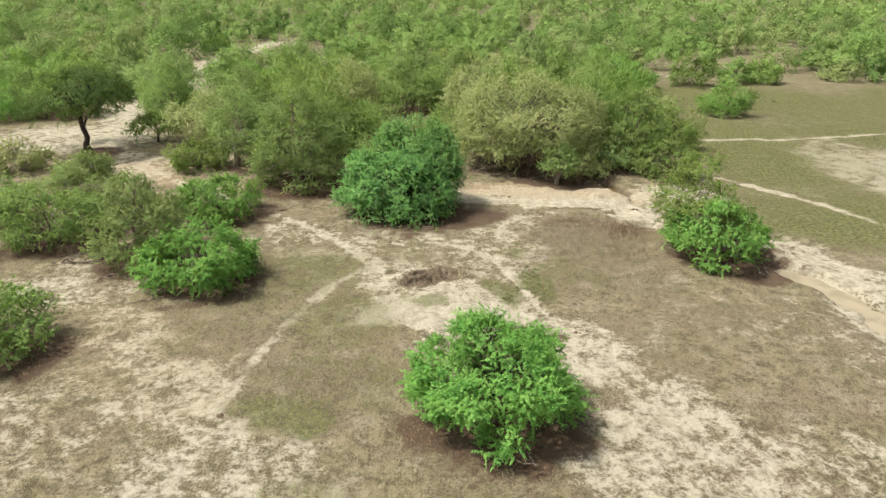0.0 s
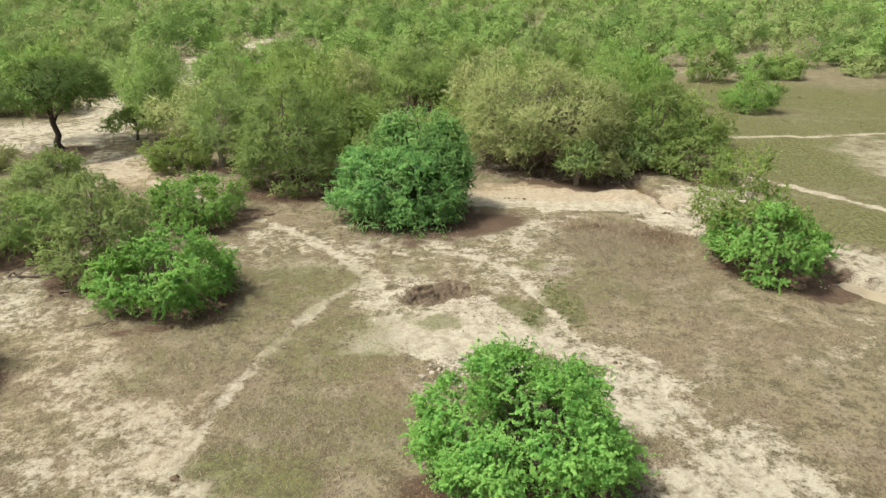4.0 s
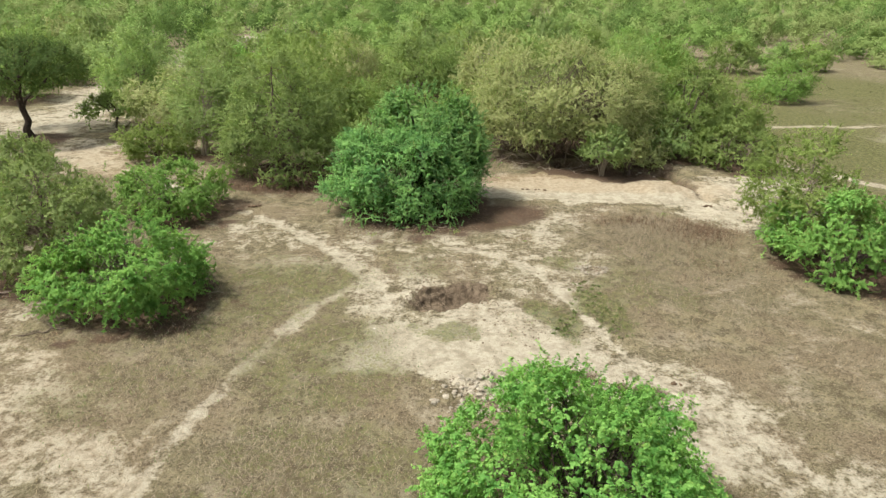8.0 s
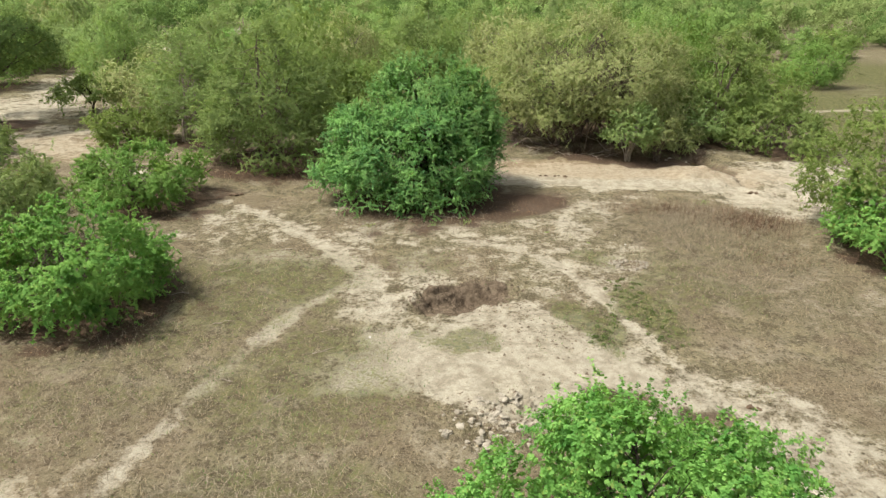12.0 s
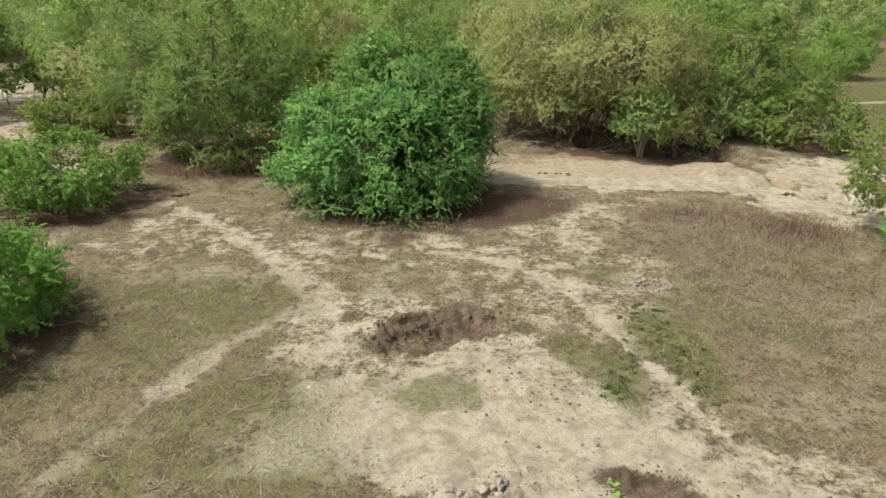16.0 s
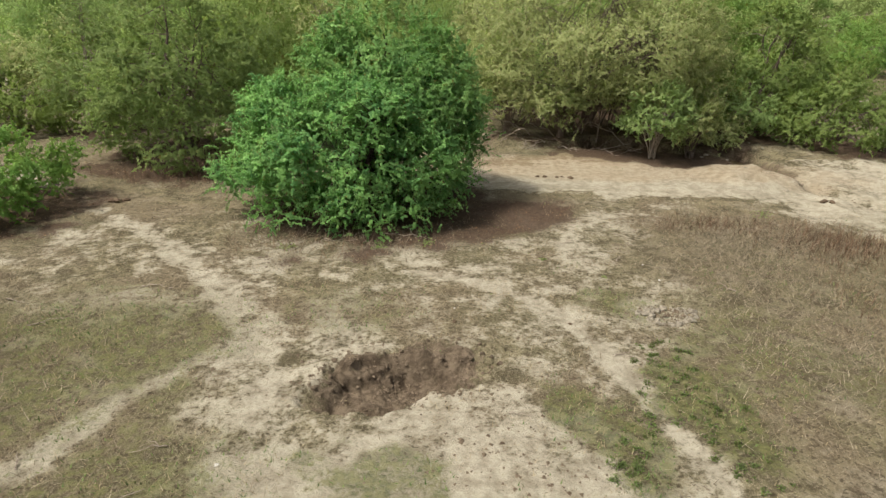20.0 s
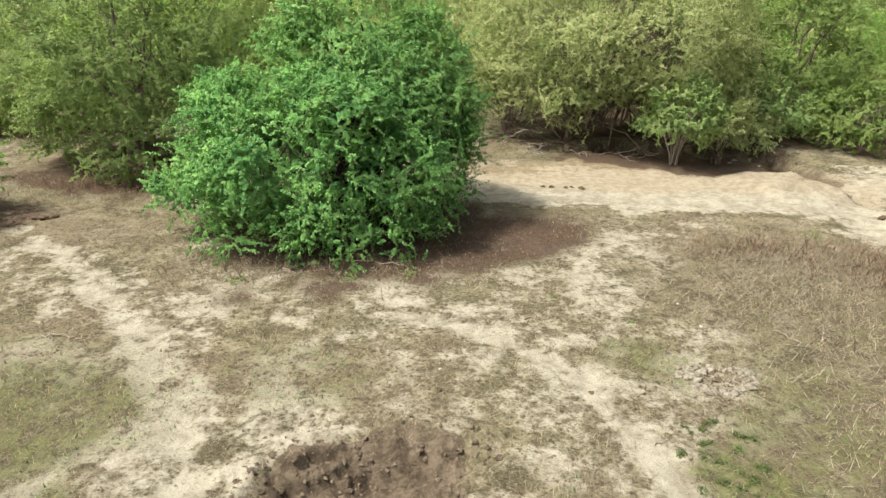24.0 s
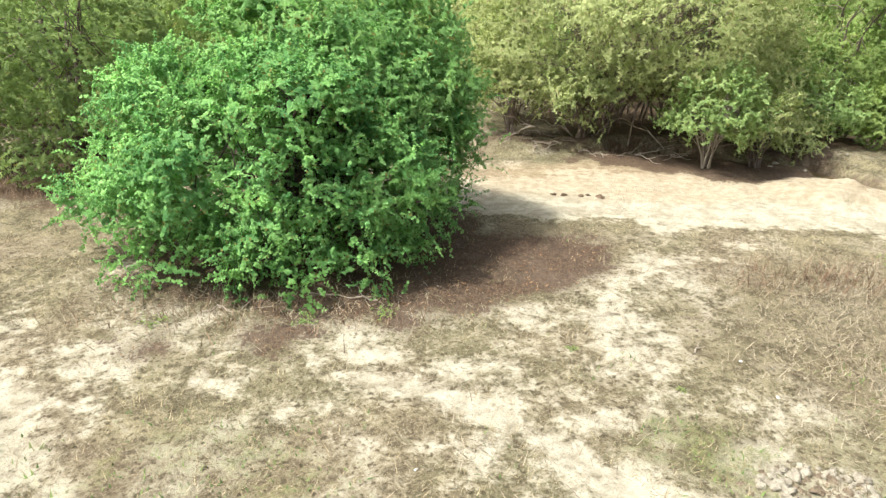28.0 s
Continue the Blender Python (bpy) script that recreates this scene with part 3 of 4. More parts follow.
def plant(name, x, y, radius, high, leaf, bark, seed, clumps, twigs=6, per_twig=10, length=0.14, slim=0.3, low=0.35, lump=0.3, shape="dome",
          stems=7, thick=0.09, reach=0.6, bare=60, label="", category="bush", group="", extra=(), corners=3, calm=0.5, grain=1.6, soft=0.5, deep=1.0):
    """A bush or tree: stems or a trunk with limbs, bare twigs and a crown of leaves."""
    rng = np.random.default_rng(seed)
    root = new(name)
    root.matrix_world = pose(x, y, ground_at(x, y) - 0.03)
    tagged(root, label, category, group)
    at, way = crown_clumps(rng, radius, low, high, clumps, lump, shape, grain)
    for dx, dy, dz, rr, hh, count in extra:
        more, more_way = crown_clumps(rng, rr, dz, dz + hh, count, lump, "dome")
        at, way = np.concatenate([at, more + np.array([dx, dy, 0])]), np.concatenate([way, more_way])
    at[:, 2] = np.maximum(at[:, 2], 0.25)
    at[:, 1] *= deep
    verts, faces, normals = sprays(rng, at, way, twigs, per_twig, reach, length, slim, corners=corners, calm=calm, soft=soft)
    verts[:, 2] = np.maximum(verts[:, 2], 0.04)
    part("crown", mesh_of("crown", verts, faces, normals=normals), leaf, root)
    inner = at[np.argsort(np.linalg.norm((at - at.mean(0)) / np.array([radius, radius, high]), axis=1))]
    ends = inner[rng.choice(len(inner) // 2, size=max(stems, 1) * 3, replace=len(inner) < 6 * stems)]
    tops = []
    if shape in ("umbrella", "tree"):
        fork = low + (0.15 if shape == "umbrella" else 0.3) * (high - low)
        line = limb_line(rng, (0, 0, -0.15), (rng.normal(0, 0.2), rng.normal(0, 0.2), fork), 7, 0.0, thick * 0.35)
        radii = np.linspace(1.25, 0.7, 7) * thick
        radii[0] *= 1.5
        part("trunk", mesh_of("trunk", *tube_arrays(line, radii, 9), True), bark, root)
        for k in range(stems):
            end = ends[k]
            start = line[3 + k % 4]
            branch = limb_line(rng, start, end, 7, 0.35, thick * 0.5)
            part("limb", mesh_of("limb", *tube_arrays(branch, np.linspace(0.55, 0.12, 7) * thick, 6), True), bark, root)
            tops.append(branch)
    else:
        for k in range(stems):
            a = k * 2.4 + rng.uniform(-0.4, 0.4)
            foot = np.array([math.cos(a), math.sin(a), 0]) * rng.uniform(0.1, (0.6 if stems > 20 else 0.14) * radius)
            foot[2] = -0.15
            end = ends[k]
            branch = limb_line(rng, foot, end, 8, 0.25 * high * rng.uniform(0.2, 1.0), thick * 0.6)
            part("stem", mesh_of("stem", *tube_arrays(branch, np.linspace(1.0, 0.18, 8) * thick * rng.uniform(0.6, 1.1), 6), True), bark, root)
            tops.append(branch)
    if bare:
        vv, ff, count = [], [], 0
        for k in range(bare):
            branch = tops[k % len(tops)]
            start = branch[rng.integers(2, len(branch) - 1)]
            near = at[rng.integers(0, len(at), 6)]
            end = near[np.argmin(np.linalg.norm(near - start, axis=1))]
            line = limb_line(rng, start, end + way[rng.integers(0, len(way))] * 0.1, 5, 0.1, 0.06)
            v, f = tube_arrays(line, np.linspace(0.028, 0.007, 5) * (0.7 + thick * 3), 3, count)
            vv.append(v), ff.append(f)
            count += len(v)
        part("twig_work", mesh_of("twig_work", np.concatenate(vv), np.concatenate(ff)), bark, root)
    return root


# ---- the ground: one sheet to the horizon ----
def spread(lo, hi, step, far, grow=1.13):
    """Even steps from lo to hi, then ever longer ones out to far."""
    mid = list(np.arange(lo, hi + step / 2, step))
    right, left, s = [mid[-1]], [mid[0]], step
    while right[-1] < far:
        s *= grow
        right.append(right[-1] + s)
    s = step
    while left[-1] > -far:
        s *= grow
        left.append(left[-1] - s)
    return np.array(left[:0:-1] + mid + right[1:])


SHADED_LITTER = []  # x, y, radius, height of all plants that stand over bare litter with shade in its colour


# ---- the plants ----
def keep_shaded_litter(x, y, r, h):
    SHADED_LITTER.append((x, y, r, h))


BUSHES = "bushes round the clearing"
keep_shaded_litter(3.4, 24.7, 4.6, 5.4)
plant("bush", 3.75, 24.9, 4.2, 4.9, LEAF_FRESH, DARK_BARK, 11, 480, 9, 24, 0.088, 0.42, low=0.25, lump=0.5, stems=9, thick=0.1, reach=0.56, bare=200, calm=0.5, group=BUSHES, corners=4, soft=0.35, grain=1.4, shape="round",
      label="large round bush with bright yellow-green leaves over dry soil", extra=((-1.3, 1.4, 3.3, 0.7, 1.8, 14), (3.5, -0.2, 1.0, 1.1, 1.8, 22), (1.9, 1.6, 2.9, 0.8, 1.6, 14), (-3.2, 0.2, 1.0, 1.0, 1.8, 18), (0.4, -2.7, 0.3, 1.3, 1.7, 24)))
keep_shaded_litter(-2.4, 54.4, 5.4, 7.2)
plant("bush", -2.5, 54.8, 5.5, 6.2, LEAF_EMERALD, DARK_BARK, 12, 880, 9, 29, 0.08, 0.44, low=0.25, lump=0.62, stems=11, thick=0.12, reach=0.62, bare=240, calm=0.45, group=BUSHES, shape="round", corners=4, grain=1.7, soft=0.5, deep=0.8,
      label="large dense emerald-green bush hanging low over brown leaf litter", extra=((0.6, -4.2, 0.35, 1.5, 2.0, 34), (-4.6, -0.9, 0.7, 1.5, 2.4, 30), (2.8, -3.4, 0.3, 1.3, 1.8, 24), (-2.6, -3.6, 0.6, 1.5, 2.2, 30)))
plant("tree", -1.4, 56.6, 4.7, 8.6, LEAF_LEEWARD, DARK_BARK, 13, 460, 8, 22, 0.125, 0.44, low=1.2, lump=0.35, shape="round", stems=6, thick=0.2, reach=0.7, bare=60, category="tree", deep=0.72,
      label="green rounded tree standing close behind a dense bush")
keep_shaded_litter(-13.4, 62.6, 4.8, 10)
plant("tree", -13.4, 63.2, 5.0, 9.8, LEAF_MIXED, BARK, 14, 560, 8, 22, 0.125, 0.42, low=0.3, lump=0.34, shape="dome", stems=8, thick=0.17, reach=0.75, bare=130, category="tree",
      label="tall dense dark green tree with leaves down to the ground")
keep_shaded_litter(11.0, 72.8, 6.0, 10)
plant("bush", 10.8, 71.4, 8.4, 10.0, LEAF_OLIVE, BARK, 15, 640, 8, 20, 0.15, 0.3, low=1.6, lump=0.3, shape="vase", stems=60, thick=0.06, reach=0.95, bare=800, calm=0.5, group=BUSHES,
      label="broad olive-brown thicket of many thin arching stems",
      extra=((-5.4, -3.2, 1.9, 2.4, 3.6, 60), (-1.0, -3.6, 2.1, 2.2, 3.4, 48), (2.6, -3.6, 1.7, 2.4, 3.6, 56), (6.4, -3.0, 1.1, 2.8, 4.0, 70), (-7.5, -0.5, 0.7, 2.4, 3.6, 56), (-3.2, -4.2, 1.0, 1.6, 2.4, 26)))
for k, (sx, sy, sr, sh) in enumerate(((5.2, 67.3, 1.7, 3.4), (8.4, 66.9, 1.5, 3.0), (15.7, 64.5, 1.6, 3.0))):
    plant("bush", sx, sy, sr, sh, LEAF_OLIVE, BARK, 150 + k, 46, 7, 18, 0.14, 0.3, low=1.5, lump=0.4, shape="vase", stems=15, thick=0.05, reach=0.6, bare=70, group=BUSHES,
          label="thin bush of bare brown stems with leaves above")
keep_shaded_litter(-21.6, 68.5, 2.4, 8)
plant("bush", -21.6, 68.7, 3.4, 8.6, LEAF_GREY, PALE_BARK, 16, 210, 6, 17, 0.178, 0.29, low=0.5, lump=0.35, shape="vase", stems=14, thick=0.07, reach=0.9, bare=180, group=BUSHES,
      label="tall thin grey-green bush with upright twiggy stems")
keep_shaded_litter(23.1, 73.4, 3.8, 8)
plant("tree", 23.1, 73.7, 4.2, 8.3, LEAF_DEEP, BARK, 17, 240, 7, 19, 0.163, 0.41, low=0.4, lump=0.35, stems=7, thick=0.13, reach=0.75, bare=60, category="tree", label="rounded light green tree at the edge of a grassy plain")
keep_shaded_litter(25.6, 67.9, 3.6, 4)
plant("bush", 25.6, 67.9, 3.8, 4.0, LEAF_DEEP, BARK, 18, 190, 7, 19, 0.148, 0.41, lump=0.35, stems=7, reach=0.65, group=BUSHES, label="low green bush on an eroded stream bank")
keep_shaded_litter(13.4, 63.9, 2.0, 3.6)
plant("bush", 13.3, 63.9, 1.9, 4.2, LEAF_GREY, PALE_BARK, 19, 105, 6, 19, 0.14, 0.34, low=1.1, lump=0.5, shape="vase", stems=13, thick=0.05, reach=0.6, bare=80, group=BUSHES, label="small olive-green bush at the foot of a large thicket")
keep_shaded_litter(17.2, 66.9, 2.0, 3.2)
plant("bush", 17.2, 66.9, 2.2, 3.2, LEAF_OLIVE, BARK, 39, 120, 6, 19, 0.133, 0.29, lump=0.4, stems=9, thick=0.05, reach=0.6, group=BUSHES, label="low olive bush with bare stems on the stream bank")
keep_shaded_litter(20.0, 69.2, 2.2, 3.2)
plant("bush", 20.0, 69.4, 2.4, 3.3, LEAF_GREY, PALE_BARK, 20, 120, 6, 19, 0.141, 0.36, lump=0.4, stems=8, thick=0.06, reach=0.6, group=BUSHES, label="small olive-green bush beside a brown pool")
keep_shaded_litter(23.2, 49.3, 3.0, 7)
plant("bush", 22.6, 49.5, 3.9, 7.3, LEAF_LIME, PALE_BARK, 21, 230, 6, 19, 0.155, 0.31, low=0.4, lump=0.35, shape="vase", stems=11, thick=0.07, reach=0.75, bare=120, group=BUSHES, label="tall pale yellow-green bush with thin upright twigs")
keep_shaded_litter(24.0, 45.6, 4.6, 4.6)
plant("bush", 22.9, 45.8, 4.0, 4.6, LEAF_BRIGHT, BARK, 22, 270, 7, 23, 0.141, 0.43, lump=0.35, stems=9, reach=0.65, bare=80, group=BUSHES, label="wide dense green bush near the stream bed")
keep_shaded_litter(-18.8, 53.3, 3.9, 3.6)
plant("bush", -18.8, 53.3, 3.9, 3.6, LEAF_BRIGHT, BARK, 23, 240, 7, 23, 0.126, 0.41, lump=0.35, stems=8, reach=0.6, bare=70, group=BUSHES, label="low round bright green bush casting a short shadow")
keep_shaded_litter(-16.0, 40.1, 4.2, 4.6)
plant("bush", -15.9, 40.2, 4.0, 4.4, LEAF_FRESH, BARK, 24, 280, 7, 23, 0.133, 0.41, lump=0.4, stems=9, reach=0.65, bare=90, group=BUSHES, label="dense green bush with bare lower stems")
keep_shaded_litter(-21.9, 43.6, 3.8, 6.6)
plant("bush", -21.9, 43.8, 3.8, 6.4, LEAF_GREY, BARK, 25, 240, 6, 19, 0.148, 0.38, lump=0.4, stems=9, reach=0.75, bare=110, group=BUSHES, label="tall grey-green bush with open twiggy crown")
keep_shaded_litter(-30.2, 46.6, 3.9, 4.8)
plant("bush", -30.2, 46.8, 4.0, 4.7, LEAF_DEEP, BARK, 26, 220, 6, 19, 0.148, 0.38, lump=0.4, stems=8, reach=0.7, bare=80, group=BUSHES, label="low dark green bush with dead branches below")
keep_shaded_litter(-27.5, 52.5, 3.0, 3.5)
plant("bush", -26.8, 51.8, 3.4, 3.8, LEAF_GREY, BARK, 27, 160, 6, 17, 0.148, 0.36, lump=0.45, stems=8, reach=0.7, bare=90, group=BUSHES, label="sparse grey-green bush on dry ground")
keep_shaded_litter(-24.0, 30.3, 3.2, 3.9)
plant("bush", -25.0, 30.6, 3.6, 3.9, LEAF_DEEP, BARK, 28, 220, 6, 19, 0.148, 0.40, lump=0.4, stems=8, reach=0.7, bare=60, group=BUSHES, label="dark green bush over deep shade")
plant("tree", -34.4, 79.0, 3.2, 3.6, LEAF_DEEP, DARK_BARK, 29, 110, 6, 15, 0.192, 0.41, low=1.1, lump=0.35, shape="umbrella", stems=5, thick=0.12, reach=0.7, bare=30, category="tree", label="small flat-topped tree on open sand")
plant("bush", -25.7, 68.0, 3.1, 2.9, LEAF_LIME, BARK, 30, 130, 6, 17, 0.178, 0.41, lump=0.4, stems=7, reach=0.65, bare=50, group=BUSHES, label="low lime-green bush by a sandy track")
plant("bush", -35.8, 63.7, 2.8, 2.6, LEAF_GREY, PALE_BARK, 31, 110, 6, 15, 0.192, 0.34, lump=0.5, stems=9, reach=0.8, bare=120, group=BUSHES, label="sparse grey bush with bare stems")
plant("bush", -44.0, 66.0, 2.8, 3.2, LEAF_OLIVE, PALE_BARK, 32, 110, 6, 15, 0.192, 0.29, lump=0.5, stems=9, reach=0.8, bare=120, group=BUSHES, label="half-bare brownish bush on sand")
# the flat-topped acacia
keep_shaded_litter(-39.8, 73.0, 3.0, 8)
plant("tree", -41.0, 74.6, 7.3, 9.6, LEAF_ACACIA, DARK_BARK, 33, 460, 7, 23, 0.163, 0.26, low=4.5, lump=0.25, shape="umbrella", stems=9, thick=0.3, reach=0.7, bare=90, category="tree",
      label="dark flat-topped acacia with a single bent trunk")
plant("tree", -40.7, 100.2, 6.0, 8.2, LEAF_GREY, PALE_BARK, 34, 200, 6, 13, 0.252, 0.31, low=1.5, lump=0.4, shape="tree", stems=8, thick=0.2, reach=1.1, bare=120, category="tree", label="pale open-crowned tree by a sandy track")

# ---- woodland: five kinds of bush, repeated ----
WOODS = "woodland bushes"
KINDS = []
for k, (leaf, bark, radius, high, shape, text) in enumerate((
        (LEAF_DEEP, BARK, 4.2, 6.4, "dome", "rounded dark green woodland bush"),
        (LEAF_BRIGHT, BARK, 4.0, 5.4, "dome", "rounded bright green woodland bush"),
        (LEAF_GREY, PALE_BARK, 3.8, 6.6, "vase", "tall grey-green woodland bush"),
        (LEAF_OLIVE, PALE_BARK, 4.4, 6.2, "vase", "broad olive woodland bush"),
        (LEAF_LIME, BARK, 3.6, 4.8, "dome", "light green woodland bush"))):
    KINDS.append((leaf, bark, radius, high, shape, text))
layout = np.random.default_rng(5)


def open_ground(x, y):
    """Where no woodland grows."""
    if x > 27 + 0.14 * (y - 60) and y < 122 + 0.1 * x:
        return True
    if y < 77 and -24 < x < 30:
        return True
    if y < 88 and x <= -24 and x > -62:
        return True
    a, b = np.array([x]), np.array([y])
    if 82 < y < 130 and abs(x + 0.363 * y) < 4.5:
        return True
    return bool(off_line(a, b, FAR_TRACK)[0] < 5.5)


FIXED = [(45.5, 101.3, 3.6, 4.6, 1), (49.6, 128.7, 3.8, 5.4, 0), (60.0, 132.5, 4.2, 5.0, 0), (66.0, 133.5, 4.0, 4.6, 4), (-55.8, 171.4, 3.9, 4.1, 1), (1.0, 80.0, 5.0, 9.0, 4), (-6.5, 72.0, 4.6, 9.0, 0),
         (-13.0, 76.0, 4.8, 10.0, 4), (-28.5, 79.5, 3.0, 4.6, 3), (-30.0, 90.5, 3.4, 6.0, 2), (-24.5, 84.0, 4.2, 8.5, 2), (23.5, 82.5, 4.6, 9.0, 1), (15.0, 86.0, 4.8, 9.5, 0), (6.0, 88.0, 4.6, 9.0, 3), (-54.0, 93.0, 5.0, 7.5, 0),
         (-62.0, 82.0, 3.8, 4.5, 3), (-66.0, 99.0, 4.8, 7.0, 0), (-38.0, 50.0, 4.2, 4.6, 0), (-37.0, 41.5, 3.6, 4.2, 2), (-34.0, 57.0, 3.0, 3.0, 2), (-46.0, 57.0, 3.4, 3.6, 3)]
taken = [(f[0], f[1], f[2]) for f in FIXED]
wanted = list(FIXED)
for _ in range(16000):
    y = layout.uniform(70, 126)
    x = layout.uniform(-0.74 * y - 6, 0.74 * y + 6)
    r = layout.uniform(3.2, 5.2)
    if open_ground(x, y) or any((x - a) ** 2 + (y - b) ** 2 < (0.8 * (r + c)) ** 2 for a, b, c in taken):
        continue
    if value_noise(np.array([x]), np.array([y]), 0.035, 41)[0] < -0.55:
        continue
    taken.append((x, y, r))
    kind = int(layout.choice(5, p=(0.3, 0.26, 0.16, 0.12, 0.16)))
    wanted.append((x, y, r, KINDS[kind][3] * layout.uniform(0.8, 1.45) * (r / KINDS[kind][2]) ** 0.5, kind))
    if len(wanted) >= 230:
        break
masters = {}
for x, y, r, h, kind in wanted:
    leaf, bark, radius, high, shape, text = KINDS[kind]
    near = 10 + kind if y < 105 else kind
    turn = float(layout.uniform(0, 360))
    if near not in masters:
        dense = near >= 10
        masters[near] = plant("bush", x, y, radius, high, leaf, bark, 60 + near, 210 if dense else 150, 8, 10 if dense else 9, 0.175 if dense else 0.24, 0.46, low=0.2, lump=0.4, shape=shape, stems=5, thick=0.1,
                              reach=0.95, bare=40 if dense else 0, group=WOODS, label=text, calm=0.28, soft=0.65)
        continue
    copy_thing(masters[near], pose(x, y, ground_at(x, y) - 0.03, 0, 0, turn) @ Matrix.Diagonal((r / radius, r / radius, h / high, 1)))
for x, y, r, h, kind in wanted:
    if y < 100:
        keep_shaded_litter(x, y, 0.8 * r, h)


def far_woods():
    """The woodland out to the horizon, crown by crown, as one mesh."""
    rng = np.random.default_rng(77)
    spots, cells = [], {}
    for lo, hi, gap, tries, most in ((118, 260, 8.2, 12000, 760), (260, 440, 11.0, 7000, 560), (440, 950, 22.0, 5000, 620)):
        count = 0
        for _ in range(tries):
            y = rng.uniform(lo, hi)
            x = rng.uniform(-0.76 * y, 0.76 * y)
            r = gap * rng.uniform(0.4, 0.75)
            a, b = np.array([x]), np.array([y])
            if open_ground(x, y) or value_noise(a, b, 0.05, 41)[0] < (-0.3 if y < 190 else -0.6) or (y < 126 and x > -0.74 * y - 6 and x < 0.74 * y + 6 and x < 38) or (y < 150 and 38 < x < 82):
                continue
            cell = (int(x // 12), int(y // 12))
            close = [q for i in (-1, 0, 1) for j in (-1, 0, 1) for q in cells.get((cell[0] + i, cell[1] + j), ())]
            if any((x - q[0]) ** 2 + (y - q[1]) ** 2 < (0.98 * (r + q[2])) ** 2 for q in close):
                continue
            cells.setdefault(cell, []).append((x, y, r))
            spots.append((x, y, r, gap))
            count += 1
            if count >= most:
                break
    vv, ff, nn, tone, start = [], [], [], [], 0
    for x, y, r, gap in spots:
        clumps, each, long = (64, 26, 0.44) if gap < 8.5 else (36, 8, 0.9) if gap < 12 else (22, 4, 2.2)
        h = (2.6 + 0.85 * r) * rng.uniform(0.65, 1.5)
        hue = rng.random()
        at, way = crown_clumps(rng, r, 0.15, h, clumps, 0.45, "vase" if rng.random() < 0.3 else "dome")
        n = len(at) * each
        way = np.repeat(way, each, 0)
        at = np.repeat(at, each, 0) + rng.normal(0, 1.0, (n, 3)) * np.array([0.11 * r, 0.11 * r, 0.06 * h])
        at = at + np.array([x, y, 0.0])
        at[:, 2] = np.maximum(at[:, 2], 0.15)
        along = unit(np.cross(rng.normal(0, 1, (n, 3)), way) + 0.25 * way)
        v, f = leaf_arrays(at, along, unit(way + rng.normal(0, 0.25, (n, 3)) + np.array([0, 0, 0.2])), long * rng.uniform(0.6, 1.3, n), 0.46, 3)
        f, outward = face_out(v, f, unit(way + np.array([0, 0, 0.8])), 0.7)
        vv.append(v), ff.append(f + start), nn.append(outward)
        tone.append(np.full(len(v), hue))
        start += len(v)
    verts = np.concatenate(vv)
    mesh = mesh_of("far_woodland", verts, np.concatenate(ff), normals=np.concatenate(nn))
    mesh.attributes.new("tone", "FLOAT", "POINT").data.foreach_set("value", np.concatenate(tone).astype(np.float32))
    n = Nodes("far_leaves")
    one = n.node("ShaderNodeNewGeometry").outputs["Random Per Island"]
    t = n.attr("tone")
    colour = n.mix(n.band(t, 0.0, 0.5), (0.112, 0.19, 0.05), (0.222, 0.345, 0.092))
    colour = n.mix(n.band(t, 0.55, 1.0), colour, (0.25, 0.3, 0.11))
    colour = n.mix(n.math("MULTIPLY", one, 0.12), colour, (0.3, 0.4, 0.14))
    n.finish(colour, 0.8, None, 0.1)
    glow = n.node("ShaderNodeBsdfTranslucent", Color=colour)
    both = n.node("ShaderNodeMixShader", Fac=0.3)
    n.tree.links.new(n.shader.outputs[0], both.inputs[1])
    n.tree.links.new(glow.outputs[0], both.inputs[2])
    n.tree.links.new(both.outputs[0], n.out.inputs[0])
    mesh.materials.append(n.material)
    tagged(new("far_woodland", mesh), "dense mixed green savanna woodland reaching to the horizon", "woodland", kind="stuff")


far_woods()


xs, ys = spread(-28, 33, 0.2, 3000), spread(14, 68, 0.2, 3000)
xs = np.unique(np.round(np.concatenate([xs, np.arange(33, 72, 0.6), np.arange(-3.2, 4.4, 0.08)]), 2))
ys = np.unique(np.round(np.concatenate([ys, np.arange(68, 96, 0.5), np.arange(30.8, 34.8, 0.08), np.arange(38.6, 43.6, 0.08)]), 2))
gx, gy = np.meshgrid(xs, ys)
rows_n, cols_n = gx.shape
corner = (np.arange(rows_n - 1)[:, None] * cols_n + np.arange(cols_n - 1)[None]).ravel()
sheet = mesh_of("ground", np.stack([gx.ravel(), gy.ravel(), height(gx.ravel(), gy.ravel())], 1),
                np.stack([corner, corner + 1, corner + cols_n + 1, corner + cols_n], 1), True)
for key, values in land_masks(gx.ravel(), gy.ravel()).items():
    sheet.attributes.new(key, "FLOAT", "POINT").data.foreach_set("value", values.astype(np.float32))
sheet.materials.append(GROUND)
tagged(new("ground", sheet), "dry trampled savanna ground with sandy animal tracks and patches of grass", "ground", kind="structure")


